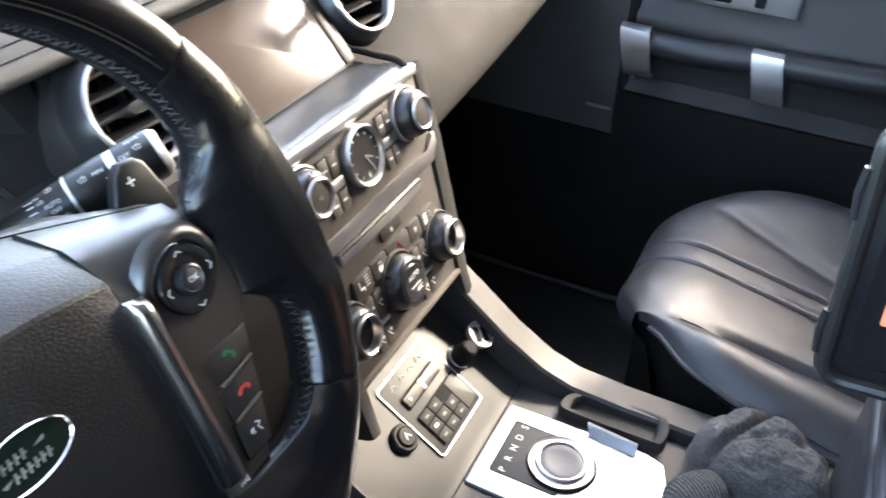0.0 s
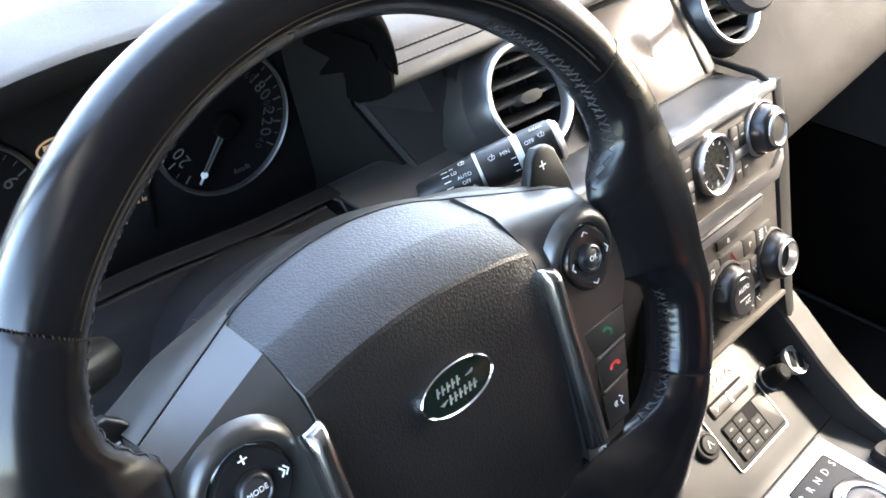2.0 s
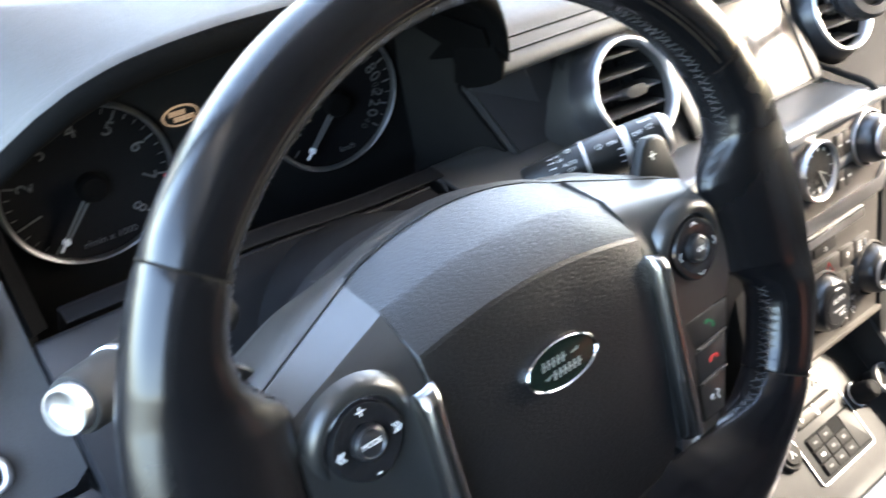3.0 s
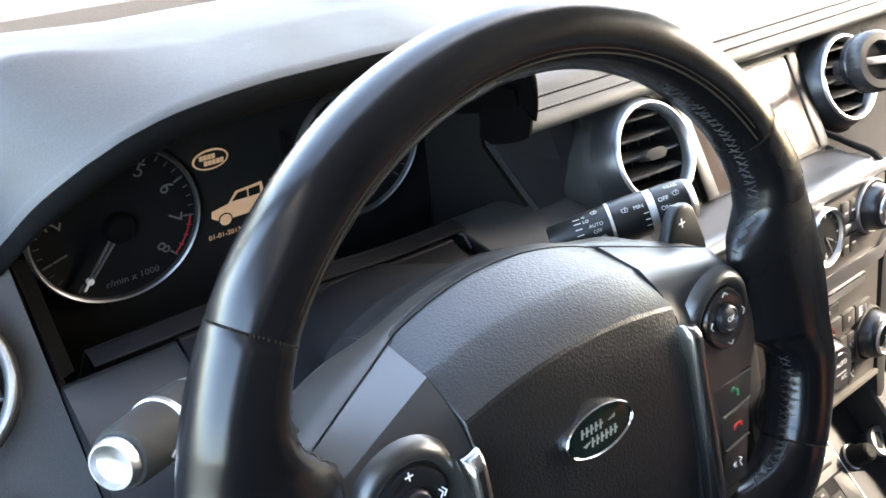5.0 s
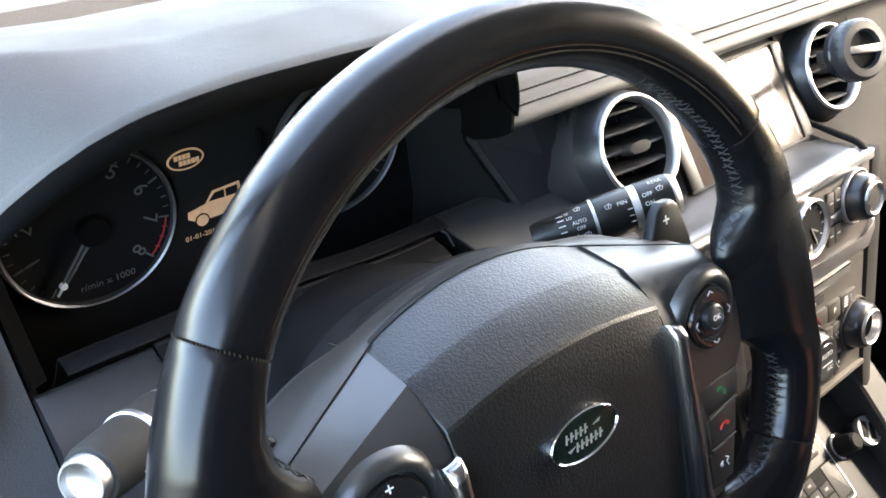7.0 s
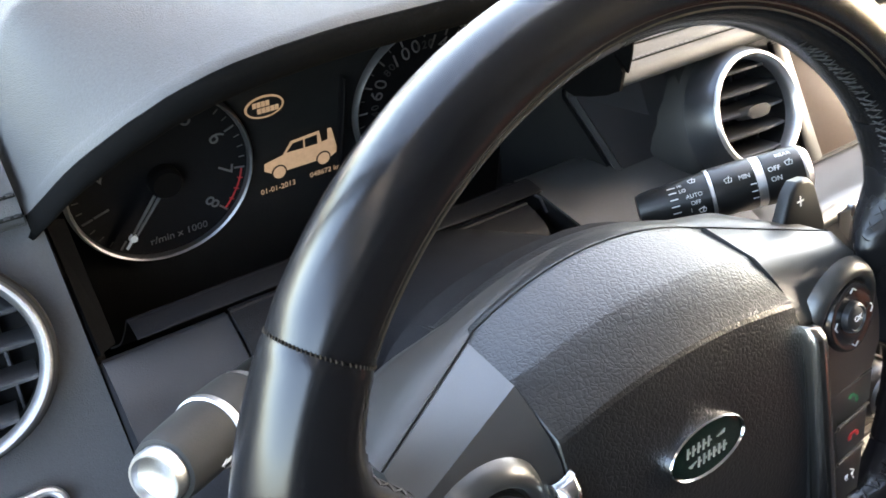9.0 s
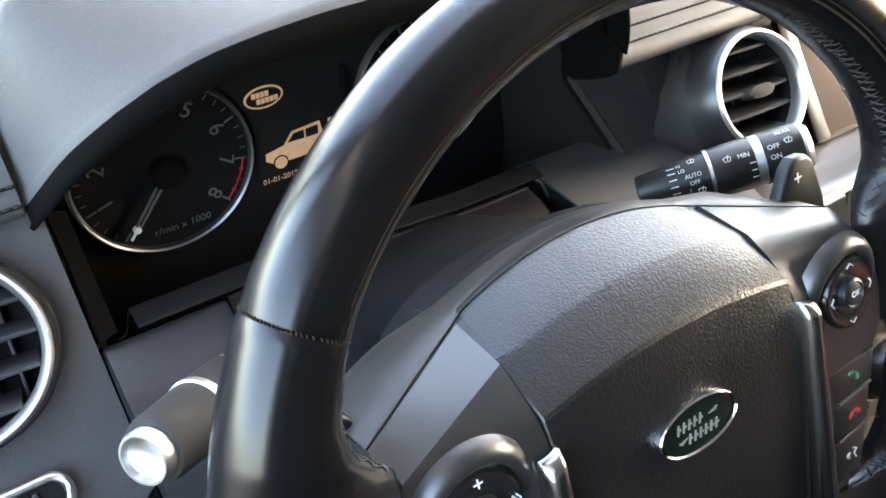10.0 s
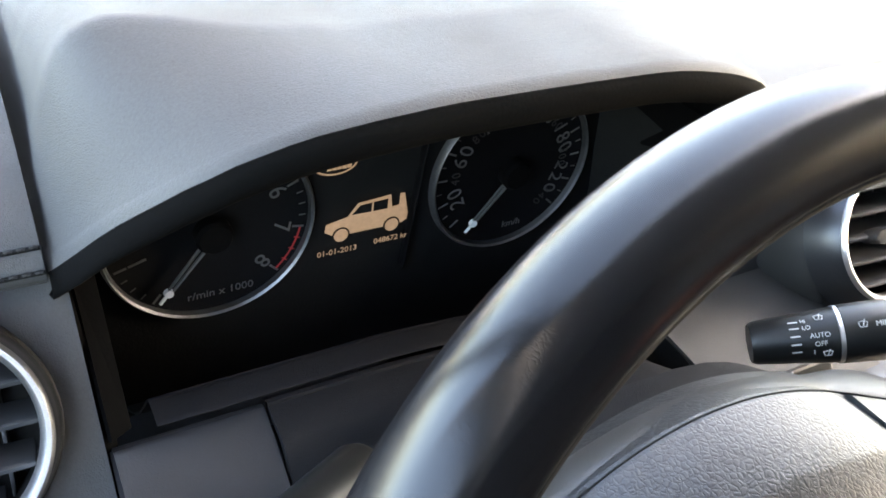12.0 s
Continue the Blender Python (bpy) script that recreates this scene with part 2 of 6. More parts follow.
def tube(path, radius, m=CAR, n=8, loop=False):
    """A round bar along a path; radius may be one number or one for each point."""
    pts = [Vector(p) for p in path]
    rows = []
    side = None
    for i, p in enumerate(pts):
        q, r = (pts[i - 1] if i or loop else p), (pts[(i + 1) % len(pts)] if loop or i < len(pts) - 1 else p)
        d = (r - q).normalized()
        if side is None:
            side = d.orthogonal().normalized()
        side = (side - d * side.dot(d)).normalized()
        up = d.cross(side)
        rad = radius if isinstance(radius, (int, float)) else radius[i]
        rows.append([p + rad * (math.cos(2 * math.pi * k / n) * side + math.sin(2 * math.pi * k / n) * up) for k in range(n)])
    return grid(rows, m, ring=True, loop=loop, caps=not loop)


def joined(bms):
    out = bmesh.new()
    for b in bms:
        me = bpy.data.meshes.new("tmp")
        b.to_mesh(me)
        b.free()
        out.from_mesh(me)
        bpy.data.meshes.remove(me)
    return out


def text(body, size, m, material, parent, name="lettering", depth=0.0001, label=""):
    cu = bpy.data.curves.new(name, "FONT")
    cu.body, cu.size, cu.align_x, cu.align_y, cu.extrude = body, size, "CENTER", "CENTER", depth
    cu.resolution_u = 3
    ob = bpy.data.objects.new(name, cu)
    scene.collection.objects.link(ob)
    me = bpy.data.meshes.new_from_object(ob.evaluated_get(bpy.context.evaluated_depsgraph_get()))
    bpy.data.objects.remove(ob)
    bpy.data.curves.remove(cu)
    bm = bmesh.new()
    bm.from_mesh(me)
    bpy.data.meshes.remove(me)
    bmesh.ops.remove_doubles(bm, verts=bm.verts, dist=1e-6)
    bmesh.ops.transform(bm, matrix=m, verts=bm.verts)
    return part(name, bm, material, parent, label, smooth=0)


def at(m, x, y, n=0.0, turn=0.0):
    """The frame m moved within its face, and turned in it."""
    return m @ Matrix.Translation((x, y, n)) @ Matrix.Rotation(radians(turn), 4, "Z")


def smoothstep(a, b, x):
    t = min(1.0, max(0.0, (x - a) / (b - a)))
    return t * t * (3 - 2 * t)


def lerp(table, x):
    """A smooth curve through (x, value) pairs."""
    xs = [p[0] for p in table]
    return float(np.interp(x, xs, [p[1] for p in table]))


def spline(pts, n=6):
    """A rounder line through the points given."""
    p = [Vector(q) for q in pts]
    out = []
    for i in range(len(p) - 1):
        a, b, c, d = p[max(i - 1, 0)], p[i], p[i + 1], p[min(i + 2, len(p) - 1)]
        for k in range(n):
            t = k / n
            out.append(0.5 * ((2 * b) + (c - a) * t + (2 * a - 5 * b + 4 * c - d) * t * t + (3 * b - a - 3 * c + d) * t ** 3))
    out.append(p[-1])
    return out

# ---- the car round the seats ----
def sides():
    """Unseen driver's door, flanks, rails and skins closing the cabin to light, and cowl."""
    door = grid([[(x, y, z) for x, z in ((-0.44, 0.03), (-0.415, 0.015), (-0.405, -0.05), (-0.39, -0.20), (-0.40, -0.30), (-0.42, -0.70))] for y in (-0.64, -0.3, 0.0, 0.30)])
    tagged(part("wall_left", shell(door, 0.02), DOOR_PLASTIC), "unseen dark panel that limits light from the driver's side", "side panel", kind="structure")
    # Unseen plain walls, brought forward to narrow the side light.
    for name, x in (("wall_rear_left", -0.42), ("wall_rear_right", 1.14)):
        w = box(x, x + 0.02, -1.5, -0.38 if x < 0 else -0.43, -0.72, 0.66, bevel=0.004)
        tagged(part(name, w, DOOR_PLASTIC), "unseen dark wall that cuts light from the rear side", "side panel", kind="structure")
    # Unseen rails, set low enough to keep the sun off the stack.
    for name, xa, xb in (("roof_rail_left", -0.42, -0.33), ("roof_rail_right", 1.16, 1.07)):
        low = 0.43 if xa < 0 else 0.445
        rail = grid([[(xa, y, low + dz), (xa * 0.75 + xb * 0.25, y, low * 0.6 + 0.232 + dz), (xa * 0.5 + xb * 0.5, y, 0.58 + dz), (xb, y, 0.675 + dz)] for y, dz in ((-1.5, 0.03), (-0.3, 0.03), (-0.02, 0.0), (0.12, -0.03), (0.24, -0.11))])
        tagged(part(name, shell(rail, 0.015), HEADLINER), "unseen cloth trim that lowers the window tops to cut light", "roof rail", kind="structure")
    # Unseen skins added against daylight leaking through the gaps.
    for name, bm in (("wall_outer_left", box(-0.66, -0.64, -1.5, 0.9, -0.78, -0.02, bevel=0.004)), ("wall_outer_right", box(1.165, 1.185, -1.5, 0.9, -0.78, 0.06, bevel=0.004)), ("wall_front", box(-0.62, 1.16, 0.735, 0.76, -0.78, -0.025, bevel=0.004))):
        tagged(part(name, bm, DOOR_PLASTIC), "unseen dark skin that stops light leaking in", "car body", kind="structure")
    # The cowl's pale paint takes the place of sky mirrored in it.
    cowl = grid([[(x, 0.615, -0.035), (x, 0.66, -0.020), (x, 0.74, -0.006), (x, 0.82, 0.0), (x, 0.92, -0.012)] for x in (-0.5, 0.3, 1.16)])
    tagged(part("cowl", shell(cowl, 0.01), PAINT), "cowl at the foot of the windscreen, reflected sky put in as pale paint", "cowl", kind="structure")



def ground_and_shell():
    sides()
    g = bmesh.new()
    bmesh.ops.create_grid(g, x_segments=20, y_segments=20, size=400)
    tagged(part("ground", g, ASPHALT, smooth=0), "grey asphalt of a car park", "ground", kind="structure")
    fl = box(-0.64, 1.16, -1.5, 0.75, -0.74, -0.70, bevel=0.005)
    tagged(part("floor", fl, CARPET), "black carpeted floor of the car", "floor", kind="structure")
    ff = grid([[(x, 0.30, -0.70), (x, 0.52, -0.62), (x, 0.66, -0.35), (x, 0.70, 0.0)] for x in (-0.42, 0.4, 1.16)])
    tagged(part("bulkhead", shell(ff, 0.02), CARPET), "black carpeted footwell bulkhead below the dashboard", "bulkhead", kind="structure")
    # unseen roof, header and pillars; the roof's front edge limits windscreen light
    roof = grid([[(x, 0.12, 0.635 - 0.10 * (x - 0.37) ** 2), (x, -0.02, 0.69 - 0.10 * (x - 0.37) ** 2), (x, -0.3, 0.74 - 0.12 * (x - 0.37) ** 2), (x, -1.5, 0.75 - 0.12 * (x - 0.37) ** 2)] for x in np.linspace(-0.30, 1.04, 7)])
    tagged(part("ceiling", shell(roof, 0.03), HEADLINER), "unseen pale cloth roof lining", "ceiling", kind="structure")
    rear = box(-0.40, 1.16, -1.56, -1.5, -0.74, 0.74, bevel=0.005)
    tagged(part("wall_rear", rear, DOOR_PLASTIC), "unseen dark rear wall that closes the cabin", "wall", kind="structure")
    for name, s, x0, x1 in (("pillar_left", -1, -0.40, -0.30), ("pillar_right", 1, 1.14, 1.04)):
        p = tube([(x0, 0.86, 0.02), (x0 + (x1 - x0) * 0.6, 0.50, 0.32), (x1, 0.12, 0.60)], 0.035, n=10)
        tagged(part(name, p, PLASTIC), "dark windscreen pillar", "pillar", kind="structure")
        b = tube([(x1 - s * 0.02, -0.64, 0.66), (x0, -0.66, 0.10), (x0, -0.66, -0.72)], 0.05, n=10)
        tagged(part(name.replace("pillar", "door_pillar"), b, PLASTIC), "dark door pillar", "pillar", kind="structure")
    ws = grid([[(x, 0.88 - 0.10 * ((x - 0.37) / 0.75) ** 2, 0.0), (x * 0.95 + 0.0185, 0.52, 0.30), (x * 0.9 + 0.037, 0.125, 0.615)] for x in np.linspace(-0.38, 1.12, 9)])
    w = part("windscreen", shell(ws, 0.005), glass_mat)
    w.visible_shadow = False
    tagged(w, "clear curved windscreen", "windscreen", kind="structure")
    sc = grid([[(x, 0.89, -0.02), (x, 1.05, 0.015), (x, 1.7, -0.02), (x, 2.05, -0.16), (x, 2.12, -0.5)] for x in np.linspace(-0.42, 1.16, 5)])
    tagged(part("bonnet", shell(sc, 0.02), PAINT), "silver grey bonnet of the car", "bonnet", kind="structure")


ground_and_shell()


# ---- dashboard ----
def strip(profile, xs, bulge=None, squat=None, sag=None):
    """A skin whose cross-section of (ahead, up) runs along x; sag lowers it along x."""
    pr = [(p[0], p[1]) for p in spline([(a, b, 0) for a, b in profile], 5)]
    return grid([[(x, y + (bulge(x) if bulge else 0), z * (squat(x) if squat and z < 0 else 1) - (sag(x) if sag else 0)) for y, z in pr] for x in xs])


def stitches(path, gap, length, rad, material, parent, name="stitching"):
    """A row of short threads along a line of points."""
    p = [Vector(q) for q in path]
    bms = []
    for a, b in zip(p, p[1:]):
        d = (b - a)
        n = max(1, int(d.length / gap))
        for k in range(n):
            c = a + d * ((k + 0.5) / n)
            t = d.normalized() * length / 2
            bms.append(tube([c - t, c - t * 0.5 + Vector((0, 0, rad * 0.6)), c + t * 0.5 + Vector((0, 0, rad * 0.6)), c + t], rad, n=5))
    return part(name, joined(bms), material, parent)


def hood_z(x):
    return soft([(-0.187, 0.0190), (-0.182, 0.0305), (-0.175, 0.0450), (-0.167, 0.0575), (-0.155, 0.0710), (-0.140, 0.0840), (-0.120, 0.0950), (-0.095, 0.1015), (-0.060, 0.1050), (0.0, 0.1055), (0.05, 0.105), (0.09, 0.098), (0.115, 0.087), (0.130, 0.070), (0.139, 0.050), (0.146, 0.032), (0.153, 0.020), (0.163, 0.008)], x, 0.003 + 0.010 * smoothstep(-0.172, -0.125, x) * smoothstep(0.14, 0.11, x))


def soft(table, x, w=0.004):
    """A line through (x, value) pairs with its corners rounded."""
    return sum(lerp(table, x + w * k / 3) for k in range(-3, 4)) / 7


def crease_z(x):
    return soft([(-0.187, 0.03), (-0.1840, 0.060), (-0.1800, 0.086), (-0.1745, 0.104), (-0.166, 0.1160), (-0.154, 0.1215), (-0.130, 0.1220), (-0.108, 0.1200), (-0.05, 0.1155), (0.0, 0.1125), (0.05, 0.109), (0.09, 0.104), (0.120, 0.096), (0.137, 0.080), (0.148, 0.058), (0.163, 0.022)], x)


def strip_from(start, profile, xs, bulge, squat):
    """A strip whose left edge follows start(height)."""
    pr = [(p[0], p[1]) for p in spline([(a, b, 0) for a, b in profile], 5)]
    rows = []
    for x in xs:
        k = (x - xs[0]) / (xs[-1] - xs[0])
        rows.append([(start(z) + (xs[-1] - start(z)) * k, y + bulge(x), z * (squat(x) if z < 0 else 1)) for y, z in pr])
    return grid(rows)


def holed(x0, x1, v0, v1, cx, cv, r, n=48, m=None):
    """A flat panel on the sloping fascia with a round opening."""
    inner, outer = [], []
    for i in range(n):
        a = 2 * math.pi * i / n
        c, s = math.cos(a), math.sin(a)
        k = min((x1 - cx) / c if c > 1e-6 else (x0 - cx) / c if c < -1e-6 else 9, (v1 - cv) / s if s > 1e-6 else (v0 - cv) / s if s < -1e-6 else 9)
        inner.append((cx + r * c, cv + r * s, -0.0025))
        outer.append((cx + k * c, cv + k * s, 0.0))
    mid = [tuple(Vector(p).lerp(Vector(q), 0.12) + Vector((0, 0, 0.001))) for p, q in zip(inner, outer)]
    deep = [(p[0], p[1], -0.03) for p in inner]
    return grid([deep, inner, mid, outer], m or FASCIA, ring=True)


def dashboard():
    d = thing("dashboard", (0.35, 0.4, -0.3), "dark grey grained dashboard with stitched leather top", "dashboard")
    xr = [0.140 + 0.980 * i / 30 for i in range(31)]
    top = strip([(0.232, 0.012), (0.222, 0.0155), (0.2060, 0.0235), (0.1975, 0.0300), (0.1985, 0.0365), (0.2040, 0.0412), (0.2115, 0.0472), (0.232, 0.0570), (0.32, 0.066), (0.45, 0.050), (0.56, 0.016), (0.60, -0.002), (0.62, -0.03)], xr)
    part("dash_top", shell(top, 0.01), DASH_LEATHER, d, "grey leather dash top with twin stitching")
    for y, z in ((0.2035, 0.0412), (0.2110, 0.0472)):
        part("seam", tube([(0.141, y, z), (0.5, y, z), (1.1, y, z)], 0.0007, n=6), LINING, d)
        stitches([(x, y, z + 0.0004) for x in np.linspace(0.141, 0.9, 60)], 0.0042, 0.0030, 0.0006, THREAD, d)
    xl = [-0.60 + 0.412 * i / 14 for i in range(15)]
    lt = strip([(0.264, 0.0235), (0.252, 0.0240), (0.2440, 0.0285), (0.2425, 0.0345), (0.2475, 0.0420), (0.258, 0.052), (0.285, 0.068), (0.33, 0.078), (0.45, 0.062), (0.56, 0.020), (0.60, 0.000), (0.62, -0.03)], xl)
    part("dash_top", shell(lt, 0.01), DASH_LEATHER, d, "grey leather dash top with twin stitching")
    for y, z in ((0.2419, 0.0350), (0.2473, 0.0428)):
        part("seam", tube([(-0.45, y, z), (-0.32, y, z), (-0.188, y, z)], 0.0009, n=6), LINING, d)
        stitches([(x, y - 0.0003, z + 0.0004) for x in np.linspace(-0.45, -0.188, 16)], 0.0038, 0.0026, 0.0007, LACE, d)
    # hood over the instruments
    rows = []
    xs = [-0.187 + 0.332 * (0.5 - 0.5 * math.cos(math.pi * i / 48)) for i in range(49)]
    under = []
    for x in xs:
        z = hood_z(x)
        k = 1 - abs((x + 0.02) / 0.19) ** 3
        lip = soft([(-0.187, 0.062), (-0.182, 0.0505), (-0.175, 0.0385), (-0.167, 0.0295), (-0.155, 0.0190), (-0.140, 0.0105), (-0.120, 0.0045), (-0.095, 0.0010), (-0.075, 0.0), (0.10, 0.0), (0.125, 0.004), (0.139, 0.010), (0.150, 0.020), (0.163, 0.032)], x)
        back = lip * 0.4 + 0.0085 * math.exp(-((x + 0.148) / 0.024) ** 2)
        cy, cz, r = 0.1925 + lip, z + 0.004, 0.0095
        arc = [(x, cy - r * math.sin(radians(a)), cz + r * math.cos(radians(a))) for a in range(42, -1, -7)]
        zc = max(crease_z(x), z + 0.012)
        rows.append(arc + [(x, cy + (0.250 + back - cy) * f, cz + r + (zc - cz - r) * (f + 0.25 * f * (1 - f))) for f in (0.2, 0.4, 0.6, 0.8, 0.93)]
                    + [(x, 0.250 + back, zc), (x, 0.256 + back, zc - 0.0006), (x, 0.275 + lip * 0.3, zc - 0.004), (x, 0.31 + lip * 0.3, zc * 0.93 - 0.001), (x, 0.40, zc * 0.72), (x, 0.50, 0.036 * k + 0.3 * zc * (1 - k)), (x, 0.56, 0.014), (x, 0.60, -0.004), (x, 0.62, -0.03)])
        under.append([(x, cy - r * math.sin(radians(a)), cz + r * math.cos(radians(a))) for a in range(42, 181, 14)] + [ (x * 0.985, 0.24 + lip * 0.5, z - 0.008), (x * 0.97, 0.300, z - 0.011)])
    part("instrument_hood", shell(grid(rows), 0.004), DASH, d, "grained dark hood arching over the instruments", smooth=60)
    # Black skin from the lip's front inward paints the hood's shade.
    part("hood_shade", shell(grid(under), 0.002), HOOD_SHADE, d, "black underside of the hood, its shade put into the colour")
    # Cheek and end piece are blackened for shade at the hood's right end.
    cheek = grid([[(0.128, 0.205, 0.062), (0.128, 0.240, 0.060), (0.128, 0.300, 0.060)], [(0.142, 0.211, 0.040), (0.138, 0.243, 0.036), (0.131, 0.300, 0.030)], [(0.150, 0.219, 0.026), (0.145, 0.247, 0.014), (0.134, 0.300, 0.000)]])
    part("hood_cheek", shell(cheek, 0.002), HOOD_SHADE, d)
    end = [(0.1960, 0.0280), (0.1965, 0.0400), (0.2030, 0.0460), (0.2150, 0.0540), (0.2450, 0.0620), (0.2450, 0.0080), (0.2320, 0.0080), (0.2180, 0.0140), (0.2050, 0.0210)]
    part("hood_end", prism(end[::-1], 0.1365, 0.1396, CAR @ Matrix(((0, 0, 1, 0), (1, 0, 0, 0), (0, 1, 0, 0), (0, 0, 0, 1))), 0.0008), HOOD_SHADE, d)
    # sloping fascia with the shelf under the screen
    part("fascia_panel", holed(-0.184, -0.090, -0.049, 0.056, -0.128, 0.004, 0.0465), FASCIA_MAT, d)
    mid = strip([(0.226, 0.020), (0.205, 0.008), (0.186, -0.019), (0.156, -0.0555)], [0.30, 0.38, 0.478])
    part("screen_surround", shell(mid, 0.008), PLASTIC, d)
    part("fascia_panel", holed(0.090, 0.2145, -0.092, 0.056, 0.130, 0.0025, 0.0465), SOFT_DASH, d)
    shelf = strip([(0.158, -0.0565), (0.130, -0.0555), (0.112, -0.0535), (0.1045, -0.057), (0.102, -0.062), (0.100, -0.075)], np.linspace(0.12, 0.482, 8))
    part("shelf", shell(shelf, 0.006), SHELF, d, "smooth grey shelf below the screen")
    low = strip([(0.102, -0.062), (0.085, -0.10), (0.070, -0.16), (0.085, -0.30), (0.20, -0.42), (0.40, -0.50)], [0.115, 0.18, 0.24, 0.283])
    part("knee_panel", shell(low, 0.008), COLUMN_SHADE, d)
    # rounded passenger side
    pas = strip_from(lambda z: 0.606 - 0.088 * smoothstep(-0.055, -0.105, z), [(0.226, 0.020), (0.205, 0.008), (0.178, -0.030), (0.148, -0.065), (0.118, -0.100), (0.104, -0.130), (0.106, -0.148), (0.122, -0.160), (0.18, -0.19), (0.26, -0.30), (0.40, -0.42), (0.6, -0.5)], np.linspace(0.606, 1.12, 12), lambda x: 0.02 * ((x - 0.605) / 0.5) ** 2, lambda x: 1 - 0.75 * (x - 0.605) if x < 1.0 else 0.70)
    part("passenger_panel", shell(pas, 0.008), SOFT_DASH, d, "rounded grey panel before the passenger")
    # gap between cluster and vent
    wall = grid([[(0.124, 0.300, 0.05), (0.138, 0.250, 0.040)], [(0.130, 0.300, 0.0), (0.1465, 0.250, -0.003)], [(0.146, 0.300, -0.10), (0.1626, 0.1992, -0.052)]])
    part("side_panel", shell(wall, 0.003), LINING, d)
    edge = grid([[(0.139, 0.249, 0.040), (0.144, 0.247, 0.040)], [(0.1470, 0.249, -0.003), (0.1515, 0.2465, -0.003)], [(0.1631, 0.1982, -0.052), (0.1675, 0.1955, -0.052)]])
    part("side_strip", shell(edge, 0.003), FASCIA_MAT, d)
    outer = grid([[(0.145, 0.2475, 0.040), (0.178, 0.224, 0.022), (0.205, 0.226, 0.018)], [(0.1525, 0.247, -0.003), (0.1900, 0.2145, -0.012), (0.207, 0.2105, -0.012)], [(0.1685, 0.1965, -0.052), (0.2084, 0.1965, -0.052), (0.215, 0.190, -0.054)]])
    part("side_panel", shell(outer, 0.003), PLASTIC, d)
    prof = [(p.x, p.y) for p in spline([(0.236, -0.0455, 0), (0.226, -0.0410, 0), (0.212, -0.0405, 0), (0.17, -0.0450, 0), (0.13, -0.0530, 0), (0.10, -0.064, 0)], 5)]
    side = lambda y: 0.0970 + 0.10 * max(0.0, 0.212 - y)
    sh = grid([[(side(y) + (0.215 - side(y)) * k / 5, y, z) for y, z in prof] for k in range(6)])
    left = grid([[(side(y) + 0.0007, y, z - 0.0015), (side(y) + 0.0007, y, z - 0.06)] for y, z in prof[3:]])
    part("side_bracket", tube([(0.0925, 0.2110, -0.0400), (0.0945, 0.2075, -0.0410), (0.0950, 0.2000, -0.0480)], 0.0011, n=6), PLASTIC, d)
    part("column_side_wall", shell(left, 0.002), LINING, d)
    part("column_side_panel", shell(sh, 0.006), GREY_PLASTIC, d, "smooth grey panel beside the column")
    # lip under the dials, with the step before the column
    sag = lambda x: 0.0075 * smoothstep(-0.06, 0.05, x)
    lip = strip([(0.302, -0.115), (0.26, -0.075), (0.2295, -0.0345), (0.2250, -0.0305), (0.2210, -0.0297), (0.2125, -0.0300), (0.2100, -0.0306)], np.linspace(-0.160, 0.098, 20), sag=sag)
    part("cluster_lip", shell(lip, 0.0012), COLUMN_SHADE, d)
    pan = strip([(0.2087, -0.040), (0.2086, -0.0345), (0.2072, -0.0330), (0.200, -0.0336), (0.170, -0.050), (0.130, -0.090), (0.10, -0.16)], np.linspace(-0.1788, -0.1165, 4))
    part("knee_panel", shell(pan, 0.006), PLASTIC, d)
    prof = [(0.2072, -0.0336), (0.200, -0.0342), (0.190, -0.0388), (0.170, -0.0506), (0.150, -0.0685), (0.130, -0.0906), (0.115, -0.122)]
    part("panel_side", shell(grid([[(-0.1786, y, z), (-0.1798, y + 0.002, z - 0.003), (-0.1802, y + 0.014, z - 0.026)] for y, z in prof]), 0.001), PLASTIC, d)
    inner = strip([(0.2079, -0.0326), (0.2068, -0.0314), (0.1905, -0.0335), (0.182, -0.039), (0.170, -0.055), (0.14, -0.10), (0.12, -0.2)], np.linspace(-0.1150, 0.0815, 16), sag=sag)
    recess = strip([(0.2085, -0.050), (0.19, -0.058), (0.16, -0.075), (0.12, -0.2)], np.linspace(-0.125, 0.097, 4))
    part("recess_floor", shell(recess, 0.003), LINING, d)
    part("column_recess", shell(inner, 0.004), COLUMN_SHADE, d)
    # left end
    part("fascia_panel", holed(-0.36, 0.062, -0.098, 0.055, -0.0018, 0.004, 0.0505, 64, plane(-0.243, 0.2205, -0.0165, 40)), DASH, d)
    ll = strip([(0.1555, -0.096), (0.147, -0.103), (0.12, -0.14), (0.10, -0.25), (0.15, -0.42)], [-0.60, -0.40, -0.22, -0.168])
    part("switch_panel", shell(ll, 0.008), PLASTIC, d, "black lower switch panel")
    # Wall and strip left of the dials are black in place of shade.
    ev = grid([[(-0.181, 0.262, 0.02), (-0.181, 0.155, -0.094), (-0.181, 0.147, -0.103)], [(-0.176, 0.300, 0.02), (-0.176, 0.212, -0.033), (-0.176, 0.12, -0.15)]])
    part("cluster_wall", shell(ev, 0.003), HOOD_SHADE, d)
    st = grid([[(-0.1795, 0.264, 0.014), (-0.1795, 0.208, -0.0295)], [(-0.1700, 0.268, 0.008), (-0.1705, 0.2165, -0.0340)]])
    part("side_strip", shell(st, 0.002), HOOD_SHADE, d)
    # defroster slots at the foot of the windscreen
    slots = [box(x, x + 0.006, 0.566, 0.594, 0.000, 0.014, bevel=0.001) for x in np.arange(-0.30, 1.05, 0.009)]
